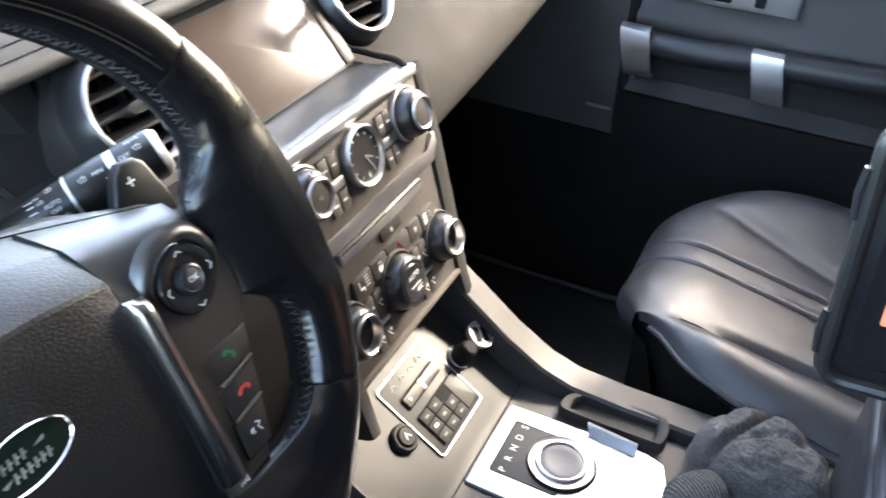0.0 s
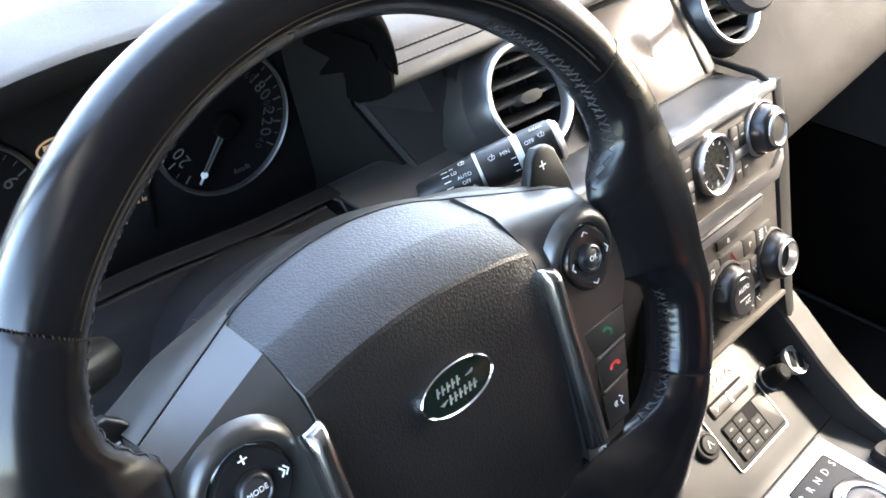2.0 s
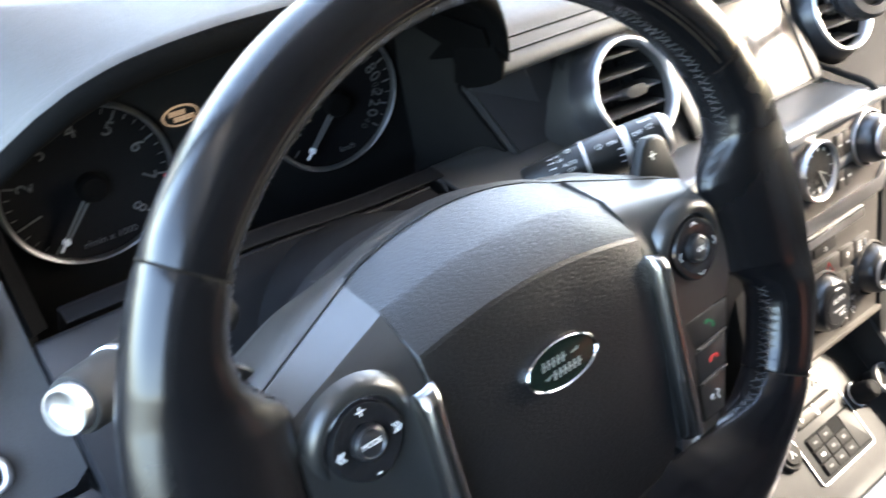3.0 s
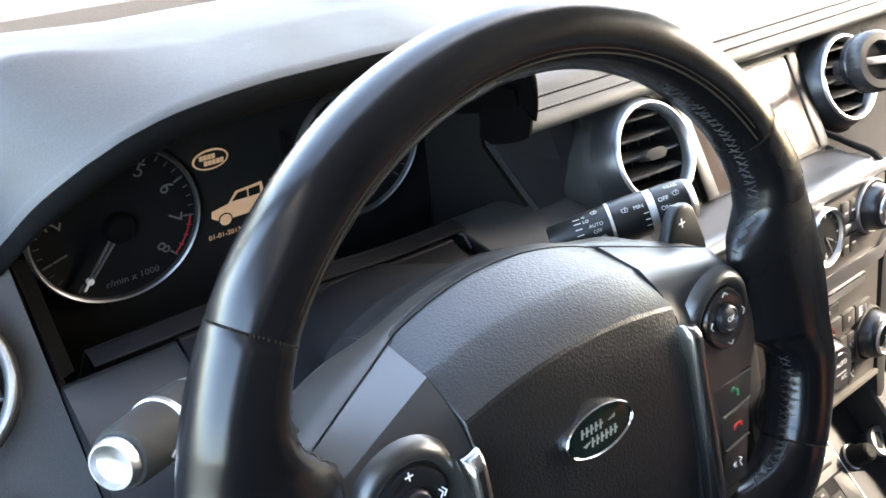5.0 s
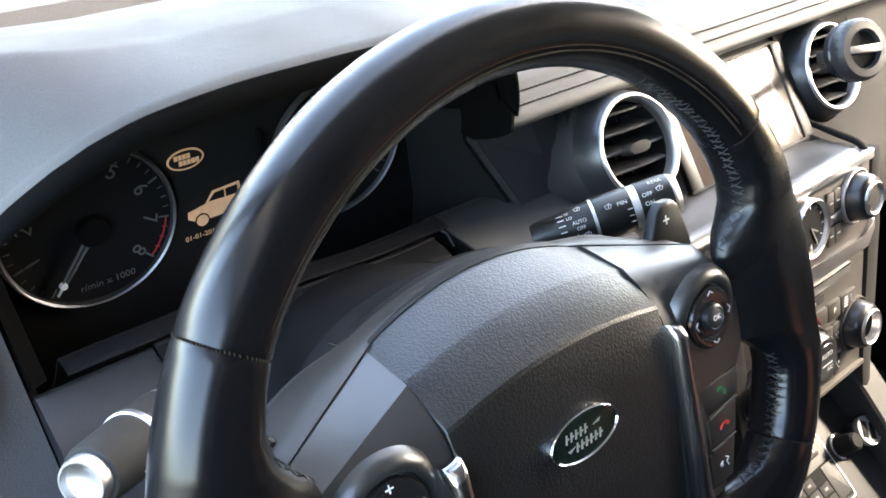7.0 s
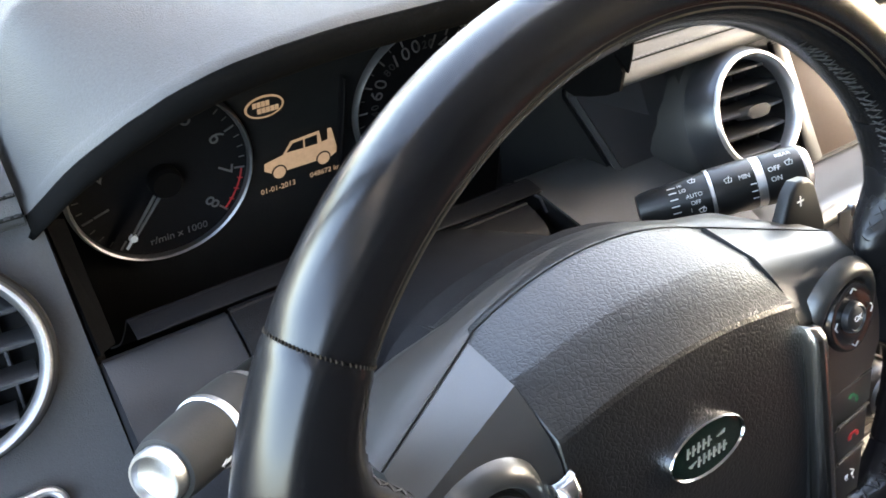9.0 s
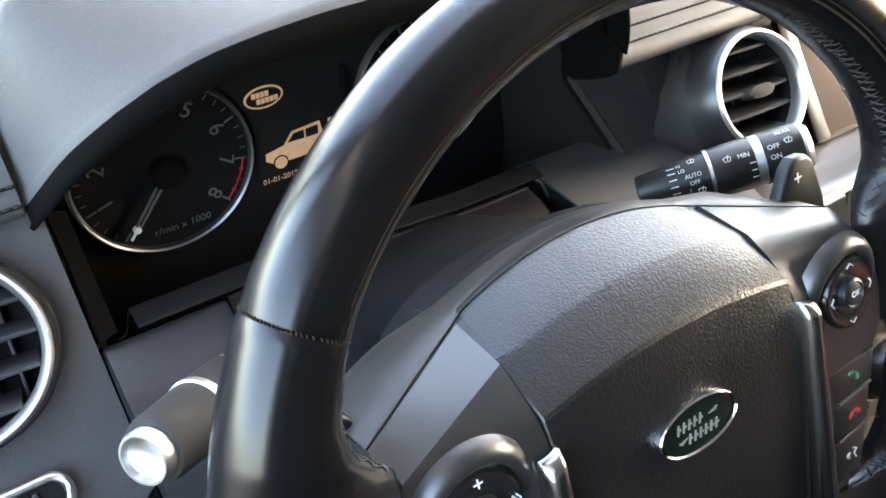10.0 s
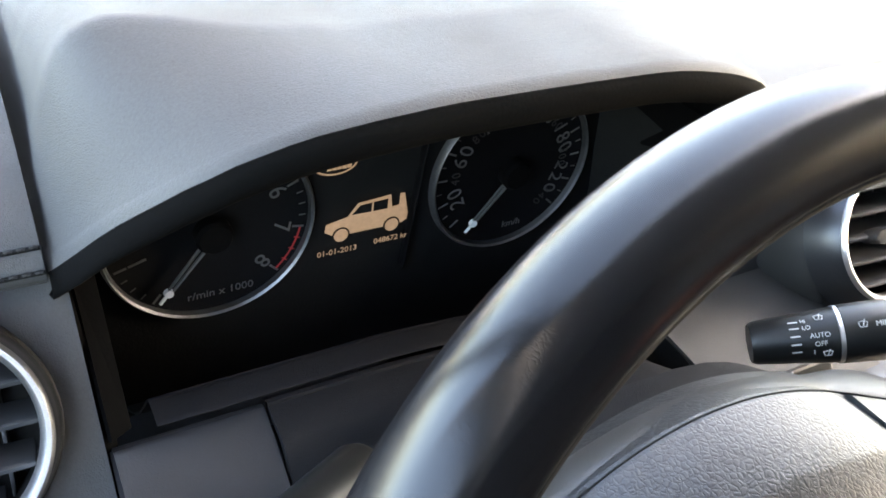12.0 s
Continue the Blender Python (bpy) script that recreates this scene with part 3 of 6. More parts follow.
    part("defroster_grille", joined(slots), PLASTIC, d)
    return d


dash = dashboard()


# ---- instruments ----
def dial(parent, cx, cz, top, step, a_start, a_step, minor, red_from, unit, unit_at, needle_at):
    """A round dial with chrome rim, ticks, numbers and needle. Angles are clockwise from straight up."""
    m = at(DIALS, cx, cz)
    f = part("dial", lathe([(0.0, 0.0), (0.0505, 0.0), (0.052, 0.001)], m, 64), DIAL, parent)
    part("rim", lathe([(0.0515, 0.0), (0.0520, 0.004), (0.0532, 0.005), (0.0545, 0.003), (0.0548, 0.0)], m, 72), DIAL_RING, f, "satin silver dial ring")
    pol = lambda a, r: (r * math.sin(radians(a)), r * math.cos(radians(a)))
    ticks, reds = [], []
    n = round(top / step)
    for i in range(n * minor + 1):
        a = a_start + a_step * i / minor
        big = i % minor == 0
        r0 = 0.0435 if big else 0.0465
        w = 0.0006 if big else 0.0003
        x, y = pol(a, (r0 + 0.050) / 2)
        tick = box(-w, w, -(0.050 - r0) / 2, (0.050 - r0) / 2, 0.0008, 0.0011, at(m, x, y, 0, -a), bevel=0)
        (reds if red_from and i / minor * step >= red_from and not big else ticks).append(tick)
    for tick in ticks:
        part("tick", tick, DIALPRINT, f)
    if red_from:
        a0, a1 = a_start + a_step * (red_from / step), a_start + a_step * (top / step)
        arc = grid([[(*pol(a0 + (a1 - a0) * k / 14, r), 0.0009) for r in (0.0476, 0.0488)] for k in range(15)], m)
        part("red_band", joined([arc] + reds), REDPRINT, f)
    for i in range(1, n + 1):
        a = a_start + a_step * i
        x, y = pol(a, 0.0375)
        val = round(i * step)
        main = step < 2 or i % 2 == 1
        size, chars = 0.0135 if main else 0.0080, str(val)
        for j, ch in enumerate(chars):
            text(ch, size, at(at(m, x, y, 0.0009, -a), (j - (len(chars) - 1) / 2) * size * 0.60, 0), DIALPRINT if main else FAINTPRINT, f, "digit")
    text(unit, 0.0068, at(m, unit_at[0], unit_at[1], 0.0009), DIALPRINT, f, "unit")
    part("needle_hub", lathe([(0.0, 0.010), (0.008, 0.010), (0.0095, 0.008), (0.0095, 0.002)], m, 32), HOOD_SHADE, f)
    a = needle_at
    dm = at(m, 0, 0, 0.006, -a)
    part("needle", joined([prism([(x0 - 0.0007, 0.008), (x0 + 0.0007, 0.008), (x0 * 0.7 + 0.0005, 0.040), (x0 * 0.7 - 0.0005, 0.040)], -0.0006, 0.0006, dm) for x0 in (-0.0016, 0.0016)]), DIALPRINT, f, "pale two-bar needle")
    part("needle_tip", joined([lathe([(0.0, 0.0014), (0.0022, 0.0012), (0.0026, -0.001)], at(dm, 0, 0.0385), 16), box(-0.0007, 0.0007, 0.0395, 0.0460, -0.0005, 0.0005, dm, 0)]), WHITE, f, "white needle tip")


def cluster():
    c = thing("instrument_cluster", (-0.02, 0.30, -0.10), "black instrument cluster with two silver-ringed dials and an amber display", "instruments")
    part("back_panel", box(-0.155, 0.165, -0.13, 0.078, -0.02, -0.002, DIALS, 0.001), LINING, c)
    part("lens_frame", joined([box(0.0275, 0.0295, -0.062, 0.025, -0.002, 0.004, at(DIALS, 0, 0, 0, -4), 0.0005)]), DIAL, c)
    dial(c, -0.0885, -0.0092, 8, 1, 218, 34.65, 4, 7, "r/min x 1000", (0.004, -0.041), 218)
    dial(c, 0.0905, -0.0085, 240, 20, 227, 21.97, 2, 0, "km/h", (0.009, -0.041), 218)
    # lit display
    bd = part("badge", prism(ellipse(-0.0225, 0.017, 0.0125, 0.0072), 0.0, 0.0006, DIALS), AMBER, c, "amber oval badge")
    part("badge_field", prism(ellipse(-0.0225, 0.017, 0.0112, 0.0060), 0.0006, 0.0008, DIALS), LINING, bd)
    for z, xs in ((0.0192, (-0.0290, -0.0262, -0.0234, -0.0206)), (0.0150, (-0.0262, -0.0234, -0.0206, -0.0178, -0.0150))):
        for x in xs:
            part("badge_bar", box(x - 0.0012, x + 0.0012, z - 0.0017, z + 0.0017, 0.0008, 0.0010, DIALS, 0), AMBER, bd)
    ox, oz = -0.0005, -0.028
    body = [(-0.026, 0.001), (-0.0255, 0.006), (-0.013, 0.0085), (-0.007, 0.0165), (0.0125, 0.0180), (0.0140, 0.0095), (0.0185, 0.0100), (0.0185, 0.0178), (0.0212, 0.0174), (0.0245, 0.003), (0.024, -0.001), (0.020, -0.003), (-0.020, -0.003)]
    part("car_picture", prism([(ox + x, oz + y) for x, y in body], 0.0, 0.0005, DIALS), AMBER, c, "amber car drawing on the display")
    for q in ([(-0.0105, 0.0098), (-0.006, 0.0150), (0.0010, 0.0154), (0.0010, 0.0095)], [(0.0022, 0.0095), (0.0022, 0.0154), (0.0108, 0.0160), (0.0108, 0.0095)]):
        part("car_window", prism([(ox + x, oz + y) for x, y in q], 0.0005, 0.0008, DIALS), LINING, c)
    for x in (-0.0165, 0.0145):
        part("wheel_arch", lathe([(0.0, 0.0008), (0.0052, 0.0008), (0.0052, 0.0005)], at(DIALS, ox + x, oz - 0.0025), 20), LINING, c)
    for x in (-0.0165, 0.0145):
        part("car_wheel", lathe([(0.0, 0.0011), (0.0042, 0.0011), (0.0042, 0.0008)], at(DIALS, ox + x, oz - 0.0025), 20), AMBER, c)
    text("01-01-2013", 0.0052, at(DIALS, -0.0185, -0.0415, 0.0006), AMBER, c, "date")
    text("048672 km", 0.0052, at(DIALS, 0.0155, -0.0405, 0.0006), AMBER, c, "odometer")


cluster()


# ---- air vents ----
def air_vent(x, y, z, rake, turn=0, r=0.0373, collar=1.24):
    """A round vent; its ring's front lies at the place given."""
    m = plane(x, y, z, rake, turn) @ Matrix.Translation((0, 0, -0.008))
    v = thing("air_vent", (x, y, z), "round air vent with a satin chrome ring and dark grey slats", "air vent", "dashboard vents")
    part("housing", lathe([(r * (collar + 0.16), -0.05), (r * (collar + 0.12), -0.030), (r * (collar + 0.05), -0.016), (r * collar, -0.0125)], m), FASCIA_MAT, v)
    part("collar", lathe([(r * (collar + 0.02), -0.013), (r * collar, -0.0105), (r * (1.06 + (collar - 1.06) * 0.66), -0.004), (r * (1.06 + (collar - 1.06) * 0.30), 0.003), (r * 1.055, 0.0062)], m, 64), VENT_COLLAR, v, "dark satin metal collar")
    part("ring", lathe([(r * 1.065, 0.0050), (r * 1.058, 0.0070), (r * 1.03, 0.0084), (r * 0.99, 0.0084), (r * 0.955, 0.0068), (r * 0.935, 0.0030), (r * 0.93, -0.002)], m, 72), SILVER, v, "satin chrome ring")
    part("bore", lathe([(r * 0.94, 0.001), (r * 0.92, -0.03), (0.0, -0.034)], m), LINING, v)
    for i in range(5):
        h = (-2 + i) * r * 0.375
        w = math.sqrt(max(0.0, (0.925 * r) ** 2 - h ** 2))
        pts = [(-w + 2 * w * k / 12) for k in range(13)]
        dome = lambda p: 0.0022 - 0.006 * (p / r) ** 2
        sl = grid([[(p, h + 0.0012, dome(p) - 0.0008), (p, h + 0.0016, dome(p) - 0.0020), (p, h + 0.0072, -0.020), (p, h + 0.0052, -0.020), (p, h - 0.0012, dome(p) - 0.0020), (p, h - 0.0010, dome(p) - 0.0004), (p, h + 0.0004, dome(p))] for p in pts], m, ring=True, caps=True)
        part("slat", sl, SLAT, v)
    for k in (-2, -1, 0, 1, 2):
        part("vane", box(k * 0.0125 - 0.0008, k * 0.0125 + 0.0008, -r * 0.75, r * 0.75, -0.032, -0.021, m, 0.0003), PLASTIC, v)
    tab = [(0.0118 * math.copysign(abs(math.cos(radians(b))) ** 0.8, math.cos(radians(b))), 0.0042 * math.sin(radians(b))) for b in range(0, 360, 12)]
    part("adjuster", prism([(p, q - 0.0005) for p, q in tab], -0.004, 0.0068, m, 0.0016, 3), KEY, v, "dark oval tab")
    return v


air_vent(0.2419, 0.1655, -0.0002, 35, -3)
air_vent(0.5235, 0.1690, -0.0055, 33, -4, 0.0380)
air_vent(-0.2408, 0.2068, -0.003, 40, -4, 0.0415, 1.10)

# ---- steering wheel ----
R_IN = [(-90, 0.100), (-58, 0.104), (-51, 0.113), (-45, 0.1265), (-40, 0.1400), (-35, 0.1495), (-30, 0.1545), (-24, 0.1555), (-14, 0.1540), (-10.5, 0.150), (-7.5, 0.138), (-5.2, 0.1275), (10, 0.1275), (16.5, 0.1285), (19, 0.1325), (21, 0.1415), (23, 0.1500), (27, 0.1560), (33, 0.1592), (40, 0.1613), (90, 0.1613)]
R_OUT = 0.1925


def pucker(fold):
    """How strongly the leather is drawn in by the lacing at that angle."""
    return max(smoothstep(-40, -36, fold) * smoothstep(-8, -11, fold), 0.7 * smoothstep(18, 22, fold) * smoothstep(62, 56, fold))


def rim_point(a, t, k=1.0):
    """A point of the rim's skin: a runs round the wheel, t round the section (0 outside, 90 to the driver)."""
    b = (a + 180) % 360 - 180
    fold = b if -90 <= b <= 90 else math.copysign(180 - abs(b), b)
    r_in = lerp(R_IN, fold)
    c, h = (R_OUT + r_in) / 2, (R_OUT - r_in) / 2 * k
    web = smoothstep(0.155, 0.130, r_in)
    ct, st = math.cos(radians(t)), math.sin(radians(t))
    thick = 0.0172 * k
    if ct < 0:
        thick *= 1 - web * 0.45 * (-ct) ** 1.2
    rr = c + h * math.copysign(abs(ct) ** 0.80, ct)
    nn = -0.008 + thick * math.copysign(abs(st) ** 0.9, st) - web * 0.002 * (1 - ct)
    draw = pucker(fold) * math.exp(-((t - 160) / 20) ** 2)
    rr += draw * 0.00028 * math.cos(math.pi * 2 * fold / 1.7)
    wob = noise.noise(Vector((rr * math.cos(radians(a)) * 42, rr * math.sin(radians(a)) * 42, nn * 42)))
    return (rr * (1 + 0.0009 * wob)) * math.cos(radians(a)), (rr * (1 + 0.0009 * wob)) * math.sin(radians(a)), nn + 0.0002 * wob


def rim_piece(name, a0, a1, parent):
    n = max(8, int(abs(a1 - a0) / (0.65 if name == "rim_grip" else 1.3)))
    rows = []
    for i in range(n + 1):
        end = min(i, n - i)
        k = 1.0 - (0.030 if end == 0 else 0.008 if end == 1 else 0.0)
        rows.append([rim_point(a0 + (a1 - a0) * i / n, 360 * j / 36, k) for j in range(36)])
    return part(name, grid(rows, WHEEL, ring=True, caps=True), RIM_LEATHER, parent)


def spoke(s, w):
    """Side spoke trim with its switch cluster; s is 1 for the right hand, -1 for the left."""
    rows = [((0.0685, 0.0575, -0.080), (0.1240, 0.0395, -0.072)), ((0.0685, 0.0596, -0.0560), (0.1252, 0.0422, -0.0310)), ((0.0685, 0.0598, -0.0520), (0.1255, 0.0425, -0.0275)),
            ((0.0683, 0.0500, -0.0262), (0.1268, 0.0310, -0.0140)), ((0.0682, 0.0420, -0.0175), (0.1270, 0.0250, -0.0105)), ((0.0681, 0.0340, -0.0105), (0.1272, 0.0200, -0.0085)),
            ((0.0680, 0.0260, -0.0065), (0.1275, 0.0150, -0.0075)), ((0.0680, 0.0180, -0.0050), (0.1278, 0.0100, -0.0068)), ((0.0680, 0.008, -0.0047), (0.1280, 0.003, -0.0065)), ((0.0680, -0.004, -0.0045), (0.1275, -0.0095, -0.0065)),
            ((0.0680, -0.022, -0.0045), (0.1208, -0.0215, -0.0065)), ((0.0680, -0.050, -0.0050), (0.1130, -0.050, -0.0075)), ((0.0680, -0.082, -0.0070), (0.1025, -0.082, -0.009)),
            ((0.0680, -0.100, -0.010), (0.0975, -0.099, -0.012)), ((0.0680, -0.108, -0.03), (0.0960, -0.106, -0.03))]
    skin = []
    for L, R in rows:
        L, R = Vector(L), Vector(R)
        row = [Vector((L.x - 0.0002, L.y, L.z - 0.010))] + [L.lerp(R, k / 8) for k in range(9)]
        row.append(Vector((R.x + 0.0006, R.y, R.z - 0.004)))
        row.append(Vector((R.x + 0.0004, R.y - 0.001, -0.075)))
        skin.append([(s * p.x, p.y, p.z) for p in row])
    t = part("spoke_trim", grid(skin, WHEEL), TRIM, w, "satin dark grey spoke trim", smooth=45 if s > 0 else 16)
    m = at(WHEEL, s * 0.1010, 0.0140, -0.0062)
    part("switch_surround", lathe([(0.0262, -0.0050), (0.0252, -0.0020), (0.0238, 0.0002), (0.0222, 0.0016), (0.0205, 0.0022), (0.0190, 0.0020), (0.0181, 0.0010), (0.0179, -0.002)], m @ Matrix.Translation((0, 0.0008, -0.0006)) @ Matrix.Rotation(radians(11), 4, "X"), 56), TRIM, t, smooth=50)
    part("switch_ring", lathe([(0.0172, -0.001), (0.0168, 0.0022), (0.0160, 0.0038), (0.0146, 0.0042), (0.0114, 0.0032), (0.0078, 0.0032), (0.0076, 0.0)], m, 72, lambda a: 1.0 + 0.022 * math.cos(4 * a)), GLOSS, t, "gloss black switch ring")
    part("switch_button", lathe([(0.0, 0.0062), (0.0042, 0.0062), (0.0055, 0.0056), (0.0058, 0.0)], m, 36), PLASTIC, t)
    part("button_bezel", lathe([(0.0054, 0.0056), (0.0060, 0.0064), (0.0070, 0.0058), (0.0074, 0.0040), (0.0074, 0.0)], m, 40), VENT_COLLAR, t, "dark chrome button ring")
    if s > 0:
        text("OK", 0.0040, at(m, 0.0004, 0, 0.0064), WHITE, t)
        for a in (0, 90, 180, 270):
            q = at(m, 0, 0, 0.0053, a)
            part("arrow", tube([(-0.0022, 0.0126, -0.0007), (0, 0.0143, -0.0007), (0.0022, 0.0126, -0.0007)], 0.00035, q, 5), STALK_PRINT, t)
    else:
        text("MODE", 0.0032, at(m, 0, 0, 0.0064), WHITE, t)
        text("+", 0.008, at(m, 0, 0.0132, 0.0046), WHITE, t)
        text("-", 0.008, at(m, 0, -0.0132, 0.0046), WHITE, t)
        for a in (0, 180):
            q = at(m, 0, 0, 0.0053, a - 90)
            part("arrow", joined([tube([(-0.002, 0.0115 + d, -0.0008), (0, 0.0131 + d, -0.0008), (0.002, 0.0115 + d, -0.0008)], 0.0004, q, 5) for d in (0, 0.0018)]), WHITE, t)
    # chrome strip and the three lower keys
    strip_rows = []
    for u, k, low in ((0.0224, 0.94, 0.85), (0.0216, 1.0, 0.45), (0.0185, 1.0, 0.10), (0.0150, 1.0, 0.0), (0.0, 1.0, 0.0), (-0.04, 1.02, 0.0), (-0.077, 1.04, 0.0), (-0.0808, 1.02, 0.75)):
        strip_rows.append([(s * (0.0712 + 0.0052 * k * math.cos(radians(b))), u - 0.0012 * math.cos(radians(b)), -0.0065 + 0.0105 * math.sin(radians(b)) ** 0.45 * (1 - low * 0.75)) for b in range(180, -1, -15)])
    strip_rows = [[(r[0][0], r[0][1], -0.016)] + r + [(r[-1][0], r[-1][1], -0.016)] for r in strip_rows]
    part("chrome_strip", grid(strip_rows, WHEEL), BRIGHT, t, "polished chrome strip", smooth=38)
    part("strip_gap", tube([(s * 0.0657, 0.0205, -0.0062), (s * 0.0655, 0.012, -0.0046), (s * 0.0653, 0.0, -0.0040), (s * 0.0652, -0.04, -0.0042), (s * 0.0650, -0.080, -0.0062)], 0.0011, WHEEL, 6), LINING, t)
    keys = [[(0.0838, -0.0222), (0.1195, -0.0222), (0.1160, -0.0366), (0.0893, -0.0384)], [(0.0880, -0.0415), (0.1140, -0.0398), (0.1105, -0.0560), (0.0880, -0.0580)], [(0.0870, -0.0605), (0.1090, -0.0590), (0.1030, -0.0800), (0.0862, -0.0800)]]
    for q in keys:
        q = q if s > 0 else q[::-1]
        mx, mu = sum(x for x, u in q) / 4, sum(u for x, u in q) / 4
        part("key_gap", prism([(s * (mx + (x - mx) * 1.05), mu + (u - mu) * 1.08) for x, u in q], -0.010, -0.0061, WHEEL), LINING, t)
        part("key", prism([(s * x, u) for x, u in q], -0.010, -0.0052, WHEEL, 0.0008), TRIM, t)
    for (xa, ua), (xb, ub) in (((0.0905, -0.0400), (0.1150, -0.0380)), ((0.0885, -0.0592), (0.1095, -0.0574))):
        part("key_ridge", tube([(s * xa, ua, -0.0052), (s * xb, ub, -0.0054)], 0.0009, WHEEL, 8), PEWTER, t)
    if s > 0:
        for mat_, u, x, turn in ((GREENPRINT, -0.0295, 0.1030, -38), (REDPRINT, -0.0490, 0.1015, 0)):
            q = at(WHEEL, x, u, -0.0051, turn)
            part("handset_symbol", prism([(-0.0042, -0.0014), (-0.0042, 0.0006), (-0.0022, 0.0020), (0.0022, 0.0020), (0.0042, 0.0006), (0.0042, -0.0014), (0.0022, -0.0012), (0.0016, 0.0006), (-0.0016, 0.0006), (-0.0022, -0.0012)], 0.0, 0.0002, q), mat_, t)
        q = at(WHEEL, 0.0970, -0.0695, -0.0050)
        part("voice_symbol", joined([tube([(0.001, 0.003, 0), (0.0035, 0.0015, 0), (0.0015, 0, 0), (0.003, -0.003, 0)], 0.0004, q, 5)] + [tube([(-0.0015 - d, 0.0015, 0), (-0.0025 - d, 0, 0), (-0.0015 - d, -0.0015, 0)], 0.0003, q, 5) for d in (0, 0.0013)]), WHITE, t)
        q = at(WHEEL, 0.0790, -0.0880, -0.0088)
        part("horn_symbol", joined([tube([(-0.003, 0, 0), (0.001, 0, 0), (0.003, 0.002, 0), (0.003, -0.002, 0), (0.001, 0, 0)], 0.0004, q, 5), tube([(-0.002, 0, 0), (-0.002, -0.002, 0), (0, -0.002, 0), (0, 0, 0)], 0.0003, q, 5)]), WHITE, t)


def steering_wheel():
    w = thing("steering_wheel", (0, 0, 0), "black leather steering wheel with grey spokes and chrome strips", "steering wheel")
    rim_piece("rim_top", 36.12, 143.88, w)
    rim_piece("rim_grip", -28.5, 35.88, w)
    rim_piece("rim_grip", 144.12, 208.5, w)
    rim_piece("rim_bottom", 208.72, 331.28, w)
    # cross seams sewn between the rim's pieces
    for a0 in (36.0, 144.0, -28.6, 208.6):
        sewn = []
        for k in range(70):
            t = 360 * k / 70
            if abs(t - 180) < 35:
                continue
            sewn.append(tube([rim_point(a0 + da, t + dt, f) for da, dt, f in ((-0.17, -0.8, 0.985), (0.0, 0.0, 0.990), (0.17, 0.8, 0.985))], 0.00022, WHEEL, 5))
        tagged(part("seam_stitching", joined(sewn), RIM_SEAM, w), kind="stuff")
    # crossed lacing on the inside of the grips
    for s in (1, -1):
        lace = []
        rnd = random.Random(5)
        for a0, a1 in ((-38, -10), (19, 61)):
            n = int((a1 - a0) / 0.75)
            for k in range(n):
                a = a0 + (a1 - a0) * k / n + rnd.uniform(-0.15, 0.15)
                t0, t1 = 172 + rnd.uniform(4, 9), 172 - rnd.uniform(9, 15)
                lean = rnd.uniform(0.5, 1.3) * (1 if k % 2 else -1)
                line = []
                for f in (0.0, 0.25, 0.5, 0.75, 1.0):
                    p = Vector(rim_point(a + lean * f, t0 + (t1 - t0) * f, 1.004 + 0.018 * math.sin(math.pi * f)))
                    line.append((s * p.x, p.y, p.z))
                lace.append(tube(line, [0.0002, 0.00032, 0.00034, 0.00032, 0.0002], WHEEL, 5))
        edge = []
        for k in range(9):
            x, y = 0.126 + 0.0032 * k, 0.0400 + 0.0016 * k
            edge.append(tube([(s * x, y - 0.002, -0.0105), (s * (x + 0.0016), y + 0.001, -0.0135), (s * (x + 0.0030), y + 0.0025, -0.018)], 0.0006, WHEEL, 5))
        tagged(part("lacing", joined(lace), LACE, w), kind="stuff")
        tagged(part("spoke_lacing", joined(edge), LACE, w), kind="stuff")
    # back cover behind the airbag and the spokes, with the joint before it
    line = []
    for k in range(41):
        f = -1 + k / 20
        x = f * 0.1255
        if abs(x) < 0.0685:
            g = x / 0.0672
            line.append((x, 0.0738 - 0.0142 * g * g, -0.0575))
        else:
            g = (abs(x) - 0.0685) / 0.057
            line.append((x, 0.0600 - 0.0175 * g, -0.0545 + 0.0245 * g))
    flare = lambda x: 0.0020 * smoothstep(0.0, 0.08, abs(x)) + 0.0035 * math.exp(-((abs(x) - 0.095) / 0.02) ** 2)
    cover = [[(x, v - 0.004, n + 0.003), (x, v - 0.0002, n - 0.0006), (x * 1.004, v + flare(x) * 0.5, n * 0.6 - 0.028), (x * 1.008, v + flare(x) - 0.004 * abs(x / 0.1255) ** 3, -0.071), (x * 1.0, v + flare(x) - 0.004, -0.078), (x * 0.98, v - 0.012, -0.086)] for x, v, n in line]
    part("back_cover", grid(cover, WHEEL), BACK_COVER, w, "satin dark grey back cover", smooth=60)
    part("joint", tube([(x, v + 0.0001, n + 0.0010) for x, v, n in line], 0.00045, WHEEL, 6), LINING, w)
    for r, n in ((0.1668, 0.0062), (0.1690, 0.0072)):
        arc = [(r * math.cos(radians(a)), r * math.sin(radians(a)), n) for a in range(37, 144, 2)]
        part("rim_seam", tube(arc, 0.0005, WHEEL, 6), RIM_SEAM, w, "worn seam along the rim")
    # airbag cover: three facets over a rounded face
    rows = []
